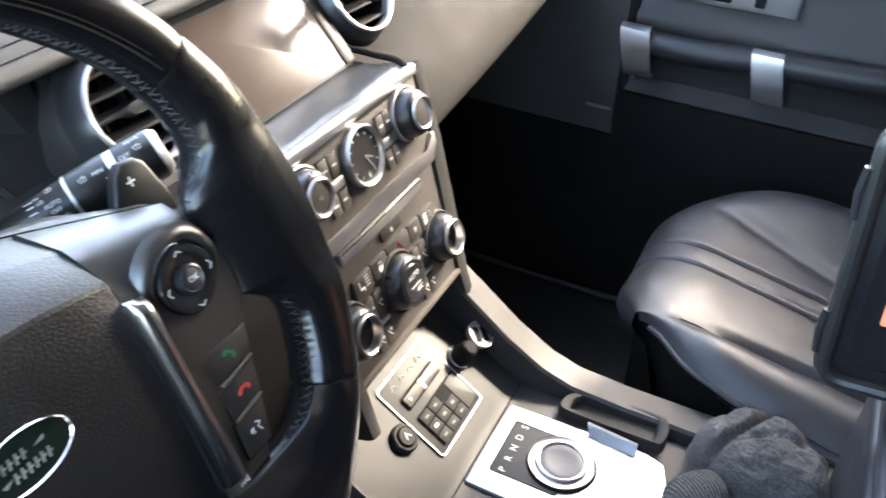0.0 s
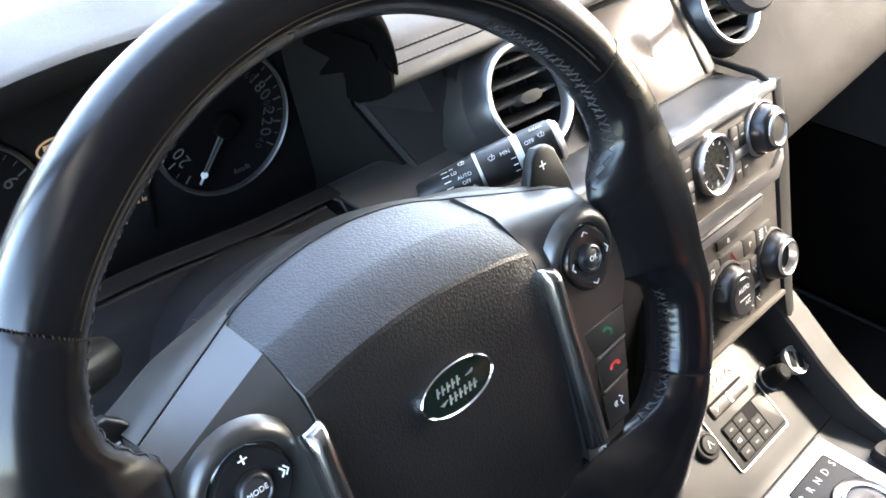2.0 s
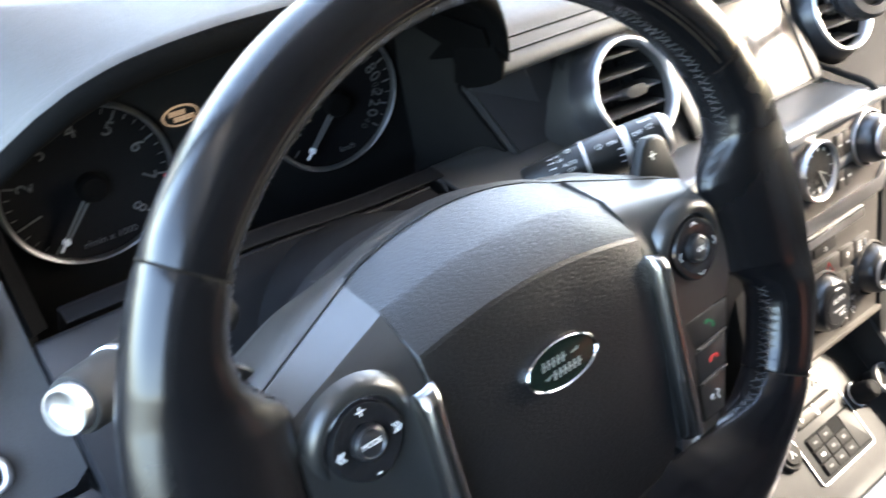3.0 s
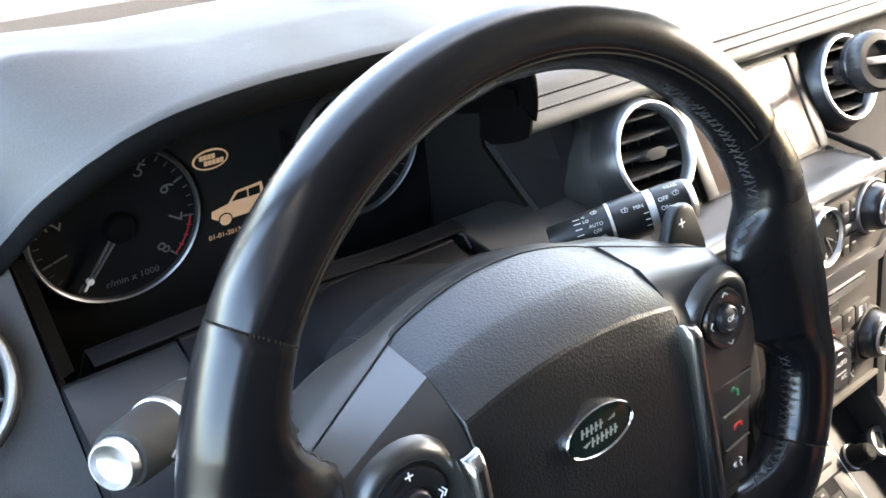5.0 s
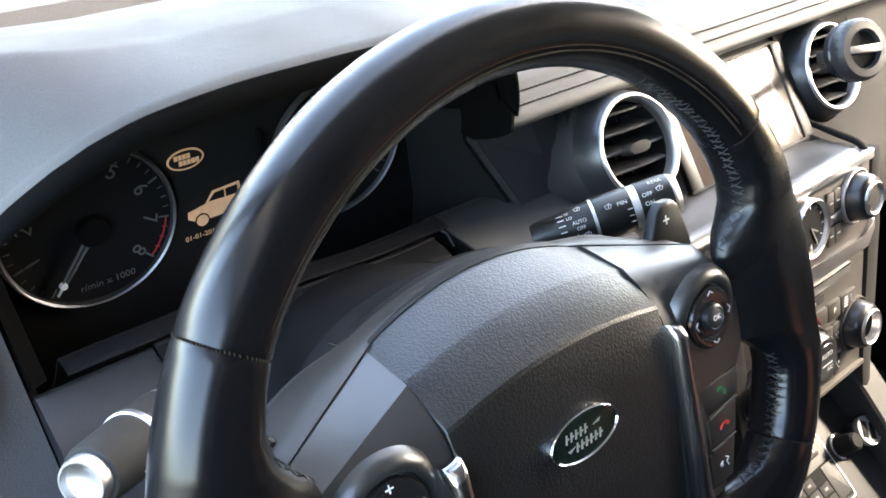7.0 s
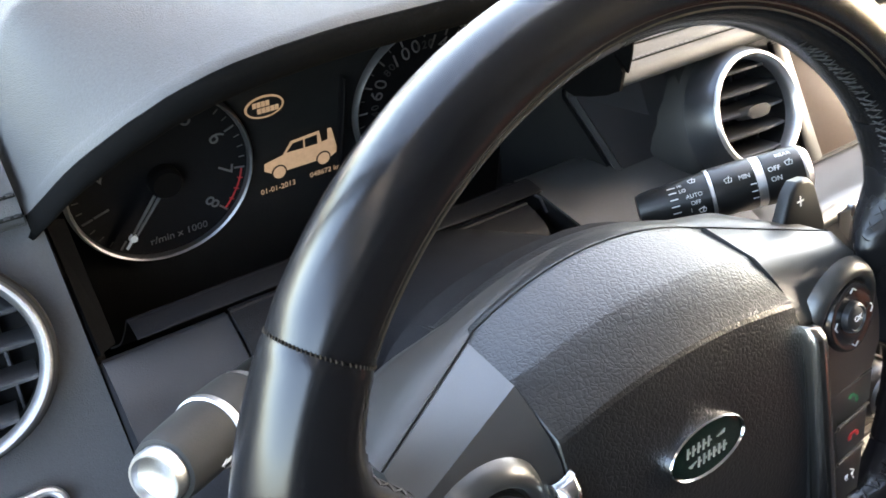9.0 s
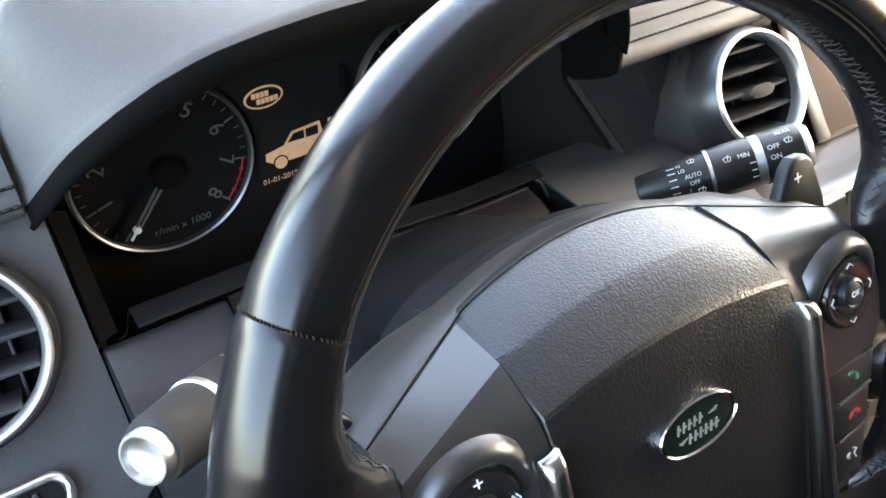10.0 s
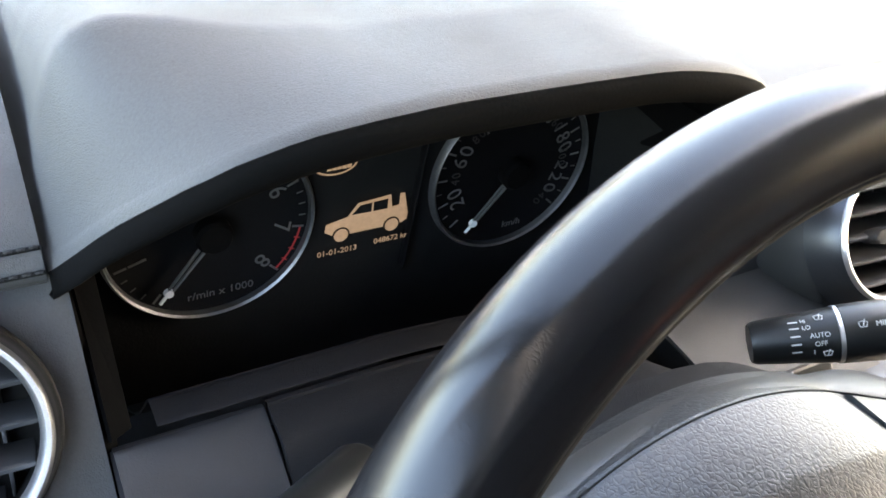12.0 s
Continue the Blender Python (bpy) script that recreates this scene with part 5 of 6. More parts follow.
# ---- centre console ----
def console():
    c = thing("centre_console", (0.389, -0.1, -0.70), "grey satin centre console with raised side rails", "console")
    x0, x1 = 0.262, 0.478
    ramp = [(0.100, -0.270), (0.075, -0.286), (-0.030, -0.3545), (-0.040, -0.3610), (-0.050, -0.3620), (-0.20, -0.3640), (-0.36, -0.366)]
    top = grid([[(x, y, z) for y, z in ramp] for x in np.linspace(x0, x1, 6)])
    part("top", shell(top, 0.006), FASCIA_MAT, c, "grey satin top")
    part("seam", box(x0, x1, -0.0400, -0.0388, -0.3630, -0.3596, CAR, 0), LINING, c)
    rail = [(0.100, -0.235, 0.0), (0.060, -0.250, 0.0), (0.024, -0.276, 0.0), (-0.020, -0.310, 0.0), (-0.058, -0.335, 0.002), (-0.09, -0.346, 0.003), (-0.14, -0.350, 0.004), (-0.22, -0.352, 0.006), (-0.34, -0.352, 0.008)]
    flush = [(y, z + 0.001, 0.0) for y, z in ramp]
    for sg, xi, xo, line in ((1, 0.478, 0.516, rail), (-1, 0.264, 0.252, flush)):
        rows = []
        for y, z, d in line:
            d *= sg
            rows.append([(xi + d, y, z - 0.05), (xi + d, y, z - 0.003), (xi + d + sg * 0.003, y, z), (xo + d - sg * 0.006, y, z + 0.001), (xo + d, y, z - 0.006), (xo + d - sg * 0.01, y, z - 0.12), (xo + d - sg * 0.02, y, -0.70)])
        part("side_rail", grid(rows), FASCIA_MAT, c, "raised grey side rail")
    f = part("switch_bezel", prism(rounded(-0.0488, -0.0210, 0.0370, 0.0640, 0.004), -0.002, 0.0014, RAMP, 0.0006), FASCIA_MAT, c, "silver-edged switch panel")
    part("silver_edge", tube([(x, v, 0.0016) for x, v in rounded(-0.0480, -0.0202, 0.0362, 0.0632, 0.004)], 0.00075, RAMP, 6, loop=True), SILVER, f, "thin silver edging")
    part("switch_plate", prism(rounded(-0.0470, -0.0192, 0.0352, 0.0622, 0.003), 0.0, 0.0020, RAMP, 0.0004), FASCIA_MAT, f)
    part("rocker_well", prism(rounded(-0.0370, 0.0285, 0.0250, 0.0430, 0.003), 0.001, 0.0026, RAMP, 0.0005), LINING, f)
    rk = part("rocker", prism(rounded(-0.0355, 0.0300, 0.0235, 0.0415, 0.0025), 0.001, 0.0055, RAMP, 0.002), STACK_FACE, f)
    part("rocker_mark", joined([box(-0.0085, -0.0045, 0.0305, 0.0410, 0.0055, 0.0062, RAMP, 0.0003), prism([(-0.029, 0.0335), (-0.026, 0.0358), (-0.029, 0.0380)], 0.0055, 0.0058, RAMP), prism([(0.017, 0.0335), (0.014, 0.0358), (0.017, 0.0380)], 0.0055, 0.0058, RAMP)]), WHITE, rk)
    part("pictograms", joined([tube([(x, 0.052, 0.0022), (x + 0.003, 0.056, 0.0022), (x + 0.007, 0.054, 0.0022), (x + 0.008, 0.051, 0.0022)], 0.0006, RAMP, 5) for x in (-0.034, -0.019, -0.004, 0.011)]), GREYPRINT, f)
    part("key_well", prism(rounded(-0.0385, -0.0165, 0.0350, 0.0205, 0.003), 0.001, 0.0026, RAMP, 0.0005), LINING, f)
    for x, w in ((-0.0370, 0.0155), (-0.0205, 0.0155), (-0.0040, 0.0155)):
        for v0, v1 in ((-0.0150, -0.0045), (-0.0035, 0.0075), (0.0085, 0.0190)):
            if x > -0.01 and v0 > 0:
                continue
            b = part("key", prism(rounded(x, v0, x + w, v1, 0.0015), 0.001, 0.0046, RAMP, 0.001), KEY, f)
            part("key_mark", box(x + w * 0.34, x + w * 0.66, v0 + 0.0042, v1 - 0.0042, 0.0046, 0.0048, RAMP, 0), WHITE if (x < -0.03 and abs(v0) < 0.005) else DIALPRINT, b)
    part("blank_plate", prism(rounded(0.0135, -0.0150, 0.0335, 0.0190, 0.0015), 0.001, 0.0035, RAMP, 0.001), FASCIA_MAT, f)
    kn = part("round_switch", lathe([(0.0135, -0.002), (0.0135, 0.004), (0.0120, 0.006), (0.0100, 0.006), (0.0092, 0.0048), (0.0092, 0.006), (0.0080, 0.008), (0.0, 0.0086)], at(RAMP, -0.0630, 0.0190), 40), KEY, c, "round black switch")
    part("switch_mark", tube([(-0.066, 0.0165, 0.0086), (-0.0630, 0.0225, 0.0086), (-0.0600, 0.0165, 0.0086)], 0.0006, RAMP, 5), WHITE, kn)
    # recess beside the selector, with its flap
    lip = spline([(0.4600, -0.0860, 0), (0.4740, -0.0885, 0), (0.4850, -0.1010, 0), (0.4895, -0.1200, 0), (0.4915, -0.1780, 0), (0.4850, -0.1890, 0), (0.4700, -0.1915, 0), (0.4570, -0.1890, 0), (0.4545, -0.1780, 0), (0.4545, -0.1000, 0), (0.4600, -0.0860, 0)], 4)[:-1]
    mid = Vector((0.473, -0.139, 0))
    ringed = lambda k, z: [tuple(mid + (p - mid) * k + Vector((0, 0, z))) for p in lip]
    bn = part("side_tray", grid([ringed(1.0, -0.368), ringed(1.0, -0.3520), ringed(0.98, -0.3500), ringed(0.84, -0.3502), ringed(0.80, -0.3520), ringed(0.78, -0.3600), ringed(0.02, -0.3602)], ring=True), KEY, c, "black rubber-lined tray", smooth=40)
    flap = [(0.4393, -0.1240, -0.3580), (0.4472, -0.1191, -0.3500), (0.4500, -0.1192, -0.3494), (0.4455, -0.1693, -0.3494), (0.4425, -0.1691, -0.3500), (0.4363, -0.1705, -0.3580)]
    # A darker metal stands in for the shade on the flap's face.
    part("tray_flap", shell(grid([flap[:3], flap[:2:-1]]), 0.0012), DIAL_RING, bn, "satin metal flap, darkened for shade")
    # armrest box behind
    part("armrest_box", box(0.300, 0.505, -0.78, -0.335, -0.62, -0.235, CAR, 0.012, 3), PLASTIC, c)
    part("armrest_pad", box(0.303, 0.502, -0.775, -0.340, -0.236, -0.216, CAR, 0.008, 3), SEAT_LEATHER, c)
    return c


console()


def selector():
    g = thing("gear_selector", (0.393, -0.11, -0.362), "satin silver gear selector plate with a round rotary dial", "gear selector")
    m = Matrix.Translation((0, 0, HUB - 0.3620))
    part("plate", prism([(0.338, -0.043), (0.340, -0.041), (0.442, -0.041), (0.445, -0.044), (0.447, -0.178), (0.440, -0.196), (0.420, -0.204), (0.350, -0.204), (0.336, -0.19)][::-1], -0.003, 0.0035, m, 0.0015), SILVER, g, "satin silver plate")
    part("inset", prism(rounded(0.3600, -0.118, 0.4250, -0.0565, 0.003), 0.002, 0.0041, m, 0.0003), FASCIA_MAT, g, "dark inset with gear letters")
    # Black border painted as the shadow along the inset's edges.
    part("inset_shade", prism(rounded(0.3592, -0.120, 0.4268, -0.0550, 0.003), 0.002, 0.0038, m, 0.0), LINING, g)
    o = Matrix.Translation((0.3960, -0.1120, HUB - 0.3620)) @ Matrix.Diagonal((1.12, 1.12, 1, 1))
    d = part("dial", lathe([(0.0, 0.0072), (0.0120, 0.0076), (0.0165, 0.0084), (0.0178, 0.0078), (0.0182, 0.004)], o, 56), DIAL_TOP, g, "dark blue-grey rotary dial")
    part("dial_ring", lathe([(0.0182, 0.0074), (0.0187, 0.0090), (0.0196, 0.0092), (0.0202, 0.0080), (0.0204, 0.004)], o, 64), CHROME, d, "chrome dial ring")
    part("dial_groove", lathe([(0.0203, 0.0060), (0.0209, 0.0060)], o, 64), LINING, d)
    part("dial_bowl", lathe([(0.0208, 0.0064), (0.0216, 0.0070), (0.0222, 0.0058), (0.0240, 0.0054), (0.0262, 0.0060), (0.0276, 0.0072)], o, 64), SILVER, d, "satin silver bowl")
    # Black ring drawn for the shadow round the bowl.
    part("bowl_shade", lathe([(0.0275, 0.0072), (0.0284, 0.0066), (0.0290, 0.0040), (0.0296, 0.0039)], o, 64), LINING, d)
    for i, ch in enumerate("PRNDS"):
        text(ch, 0.0095, Matrix.Translation((0.3650 + 0.0142 * i, -0.0665, HUB - 0.3620 + 0.0041)), STALK_PRINT, g, "gear_letter")


selector()


def charger():
    u = thing("usb_charger", (0.468, 0.012, -0.315), "black charger with a silver face and two sockets in the console", "charger")
    m = at(RAMP, 0.0800, 0.0200)
    part("body", lathe([(0.0115, -0.002), (0.0115, 0.014), (0.0125, 0.017)], m, 36), PLASTIC, u)
    part("face", lathe([(0.0140, 0.014), (0.0145, 0.018), (0.0138, 0.0200), (0.0, 0.0202)], m, 40), CHARGER_FACE, u, "pale grey face")
    part("face_ring", lathe([(0.0146, 0.0165), (0.0148, 0.0195), (0.0142, 0.0208), (0.0134, 0.0206)], m, 40), SILVER, u, "silver ring")
    for v in (0.0048, -0.0048):
        part("socket", box(v - 0.0032, v + 0.0032, -0.0080, 0.0080, 0.0195, 0.0208, at(m, 0, 0, 0, -35), 0.0004), LINING, u)
    p = thing("power_plug", (0.445, 0.012, -0.32), "short black power plug in a chrome-ringed socket", "plug")
    m = at(RAMP, 0.0540, 0.0210)
    part("socket_ring", lathe([(0.0100, -0.001), (0.0125, -0.001), (0.0128, 0.0028), (0.0108, 0.0036), (0.0098, 0.001)], m, 36), CHROME, p, "chrome socket ring")
    part("plug_body", lathe([(0.0098, -0.002), (0.0095, 0.014), (0.0082, 0.022), (0.0062, 0.024), (0.0, 0.0242)], m, 36), LINING, p)


charger()


# ---- passenger side ----
def seat():
    s = thing("passenger_seat", (0.80, -0.35, -0.70), "black leather passenger seat with stitched panels", "seat")
    seam_c, seam_b, seam_a, seam_e = 0.597, 0.714, 0.753, 0.868

    def height(x, t, xl):
        """Cushion height: rounded nose, padded near bolster, narrow valleys at the seams."""
        z = -0.308 - 0.15 * max(0.0, t - 0.03)
        nose = max(0.0, 1 - t / 0.09)
        z -= (0.012 + 0.050 * smoothstep(0.575, 0.70, x)) * (1 - math.sqrt(max(0.0, 1 - nose ** 2)))
        if x < seam_c:
            f = (x - xl) / max(1e-4, seam_c - xl)
            z += 0.016 * math.sin(math.pi * min(1.0, 0.05 + 0.95 * f)) * smoothstep(0.02, 0.10, t) - 0.012 * (1 - f) ** 4
        z -= 0.012 * math.exp(-((x - seam_c) / 0.008) ** 2) * smoothstep(0.045, 0.15, t)
        z -= 0.004 * math.exp(-((x - seam_b + 0.08 * t) / 0.0035) ** 2) + 0.004 * math.exp(-((x - seam_a + 0.08 * t) / 0.0035) ** 2)
        z -= 0.006 * math.exp(-((x - seam_e + 0.35 * t) / 0.012) ** 2) * smoothstep(0.03, 0.10, t)
        z += 0.004 * math.sin(math.pi * min(1.0, max(0.0, (x - seam_c) / (seam_b - seam_c)))) + 0.010 * smoothstep(0.80, 0.90, x) * smoothstep(0.02, 0.12, t)
        z -= 0.10 * max(0.0, (x - 0.90) / 0.12) ** 2
        return z + 0.0012 * noise.noise(Vector((x * 16, t * 16, 3))) + 0.0006 * noise.noise(Vector((x * 45, t * 60, 1)))

    def edge(t):
        return lerp([(0.0, 0.600), (0.015, 0.590), (0.033, 0.574), (0.055, 0.552), (0.075, 0.540), (0.114, 0.527), (0.16, 0.518), (0.21, 0.511), (0.5, 0.50)], t)

    cols = sorted(set([round(v, 4) for v in np.linspace(0.597, 1.02, 70)] + [round(c + d, 4) for c in (seam_b, seam_a) for d in np.arange(-0.026, 0.010, 0.0012)]))
    ts = [0.55 * (i / 63) ** 1.5 for i in range(64)]
    front = lambda x: -0.086 - 0.036 * smoothstep(0.67, 0.58, x) - 0.13 * smoothstep(0.78, 1.02, x) ** 1.4
    rows, left = [], []
    for t in ts:
        xl = edge(t)
        line = [xl + (seam_c - xl) * k / 14 for k in range(14)] + cols
        row = [(x, front(x) - t, height(x, t, xl)) for x in line]
        rows.append(row)
        left.append(Vector(row[0]))
    roll = [[(p[0] + dx, p[1] + dy, p[2] + dz) for p in rows[0]] for dx, dy, dz in ((0.006, -0.018, -0.042), (0.000, -0.005, -0.028), (-0.002, 0.001, -0.014), (0.0, 0.0, 0.0))]
    part("cushion_front", grid(roll), SEAT_LEATHER, s, smooth=60)
    front_skin = grid([[(p[0], p[1] - 0.06, -0.60) for p in rows[0]], [(p[0], p[1] - 0.035, -0.42) for p in rows[0]], roll[0]])
    part("front_valance", front_skin, LINING, s)
    part("cushion", grid(rows), SEAT_LEATHER, s, "padded black leather cushion", smooth=60)
    # Near side is black where the far one is leather: shade as colour.
    side = grid([[p, p + Vector((0.012, 0.001, -0.006)), p + Vector((0.026, 0.0, -0.030)), p + Vector((0.040, 0, -0.10)), Vector((p.x + 0.05, p.y, -0.60))] for p in left])
    part("side_valance", side, LINING, s, smooth=60)
    far = grid([[Vector(r[-1]), Vector((r[-1][0] + 0.01, r[-1][1], -0.48)), Vector((r[-1][0], r[-1][1], -0.60))] for r in rows])
    part("side_valance", far, SEAT_LEATHER, s)
    part("piping", tube([p + Vector((-0.001, 0, -0.003)) for p in left[6:]], 0.0030, n=8), SEAT_LEATHER, s, "rounded leather piping")
    part("seam", tube([p + Vector((0.0035, 0, 0.0022)) for p in left[4:]], 0.0013, n=6), LINING, s)
    stitches([p + Vector((0.0075, 0, 0.0056)) for p in left[20:60:2]], 0.0075, 0.0052, 0.0007, THREAD, s)
    stitches([p + Vector((0.0, 0, -0.012)) for p in left[20:60:2]], 0.0075, 0.0052, 0.0006, LACE, s)
    for c, dx, m_ in ((seam_b, -0.0045, LACE), (seam_a, -0.0045, LACE)):
        line = []
        for t in ts[14:60:2]:
            x = c - 0.08 * t + dx
            line.append((x, front(x) - t, height(x, t, edge(t)) + 0.0004))
        stitches(line, 0.006, 0.0042, 0.0005, m_, s)
    for c in (seam_b, seam_a, seam_c):
        line = [(c - (0.08 * t if c != seam_c else 0), front(c) - t, height(c - (0.08 * t if c != seam_c else 0), t, edge(t)) + 0.0006) for t in ts[(8 if c != seam_c else 12):60]]
        part("seam", tube(line, 0.0009, n=6), LINING, s)
    part("base", box(0.62, 1.0, -0.56, -0.14, -0.695, -0.50, CAR, 0.02, 3), PLASTIC, s)
    back = grid([[(0.80 + 0.25 * f, -0.60 - 0.02 * (1 - f * f) - 0.20 * v - 0.03, -0.36 + 0.62 * v) for f in np.linspace(-1, 1, 13)] for v in np.linspace(0, 1, 9)])
    part("backrest", shell(back, 0.10), SEAT_LEATHER, s)
    part("seatbelt_buckle", box(0.535, 0.560, -0.52, -0.45, -0.44, -0.37, CAR, 0.008, 3), PLASTIC, s)


seat()


def passenger_door():
    d = thing("passenger_door", (1.10, -0.2, -0.5), "closed black passenger door with a grab handle and silver clasps", "door")
    prof = [(1.13, 0.10), (1.105, 0.085), (1.10, 0.03), (1.105, -0.10), (1.10, -0.16), (1.085, -0.178), (1.085, -0.20), (1.10, -0.225), (1.105, -0.28), (1.085, -0.30), (1.085, -0.33), (1.11, -0.45), (1.11, -0.70)]
    ys = [0.045, 0.04, -0.1, -0.3, -0.6, -0.64]
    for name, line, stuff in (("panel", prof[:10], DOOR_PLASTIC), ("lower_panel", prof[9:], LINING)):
        part(name, shell(grid([[(x + (0.01 if i in (0, 5) else 0), y, z) for x, z in line] for i, y in enumerate(ys)]), 0.01), stuff, d, "black lower panel" if stuff is LINING else "", smooth=50)
    part("door_seal", tube([(1.100, 0.047, 0.10), (1.094, 0.047, -0.05), (1.092, 0.047, -0.20), (1.098, 0.047, -0.34)], 0.008, n=10), LINING, d, "black rubber door seal")
    part("grab_bar", tube([(1.10, 0.034, -0.212), (1.070, 0.03, -0.212), (1.060, -0.01, -0.211), (1.058, -0.07, -0.209), (1.060, -0.13, -0.204), (1.062, -0.30, -0.198), (1.075, -0.52, -0.19)], [0.016, 0.018, 0.019, 0.019, 0.019, 0.021, 0.021], n=16), PLASTIC, d, "black grab bar")
    for y in (0.026, -0.158):
        rows = []
        for yy in (y - 0.021, y + 0.021):
            rows.append([(1.062, yy + 0.006, -0.186), (1.052, yy + 0.006, -0.184), (1.042, yy + 0.005, -0.188), (1.039, yy + 0.003, -0.200), (1.039, yy - 0.008, -0.246), (1.044, yy - 0.009, -0.256), (1.062, yy - 0.009, -0.258)])
        part("clasp", shell(grid(rows), 0.004), SILVER, d, "brushed silver clasp")
    part("release_plate", box(1.088, 1.100, -0.175, 0.03, -0.150, -0.09, CAR, 0.004, 3), SILVER, d, "satin silver release surround")
    part("release_well", box(1.084, 1.092, -0.085, 0.02, -0.142, -0.10, CAR, 0.004, 3), GLOSS, d)
    part("release_handle", box(1.076, 1.088, -0.075, 0.012, -0.128, -0.104, CAR, 0.004, 3), SILVER, d, "silver door release")
    part("lock_button", box(1.080, 1.090, -0.130, -0.115, -0.140, -0.115, CAR, 0.003, 2), GLOSS, d)
    part("pocket_slot", box(1.080, 1.084, -0.42, -0.10, -0.308, -0.303, CAR, 0.001), PLASTIC, d)
    # The side is split in two; the lower half's black paints shade.
    for name, z0, z1, stuff, label in (("wall_footwell", 0.06, -0.385, GREY_PLASTIC, "dark grey plastic footwell side panel"), ("wall_footwell_lower", -0.388, -0.71, LINING, "lower footwell side, black for the shade near the floor")):
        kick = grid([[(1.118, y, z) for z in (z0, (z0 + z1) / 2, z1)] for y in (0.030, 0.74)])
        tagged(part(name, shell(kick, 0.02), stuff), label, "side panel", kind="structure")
    part("side_slot", box(1.095, 1.101, 0.06, 0.10, -0.345, -0.340, CAR, 0.001), GREYPRINT, d)
    mat_ = grid([[(x, y, -0.692 + 0.01 * smoothstep(0.3, 0.6, y)) for x in np.linspace(0.56, 1.08, 8)] for y in np.linspace(-0.20, 0.42, 8)])
    mt = thing("floor_mat", (0.82, 0.1, -0.70), "black rubber floor mat with raised rim in the footwell", "mat")
    part("sheet", shell(mat_, 0.006), PLASTIC, mt)
    part("rim", tube([(0.57, -0.19, -0.688), (1.07, -0.19, -0.688), (1.07, 0.40, -0.683), (0.57, 0.40, -0.683)], 0.006, n=8, loop=True), PLASTIC, mt)


passenger_door()


def tablet():
    t = thing("tablet", (0.45, -0.36, -0.205), "tablet in a black rugged frame standing on the armrest", "tablet")
    m = Matrix.Translation((0.452, -0.282, HUB - 0.209)) @ Matrix.Rotation(radians(-4), 4, "X") @ Matrix(((0, 0, -1, 0), (-1, 0, 0, 0), (0, 1, 0, 0), (0, 0, 0, 1)))
    part("case", prism(rounded(0.0, -0.006, 0.185, 0.218, 0.020, 5), -0.009, 0.0, m, 0.003), PLASTIC, t)
    rimp = [(x, y, 0.002) for x, y in rounded(0.006, 0.0, 0.179, 0.212, 0.018, 6)]
    part("bumper", tube(rimp, 0.0068, m, 10, loop=True), TRIM, t, "black rounded bumper frame")
    part("display", prism(rounded(0.022, 0.018, 0.163, 0.194, 0.004), -0.001, 0.0015, m, 0.0004), GLOSS, t)
    part("picture", prism(rounded(0.036, 0.060, 0.150, 0.160, 0.002), 0.0013, 0.0018, m), glow("picture_brown", (0.22, 0.09, 0.06), 0.15), t, "brown picture on the display")
    for u in (0.045, 0.165):
        part("corner_guard", joined([tube([(0.0, u - 0.02, 0.004), (-0.002, u, 0.004), (0.0, u + 0.02, 0.004)], 0.0035, m, 8)]), PLASTIC, t)


tablet()


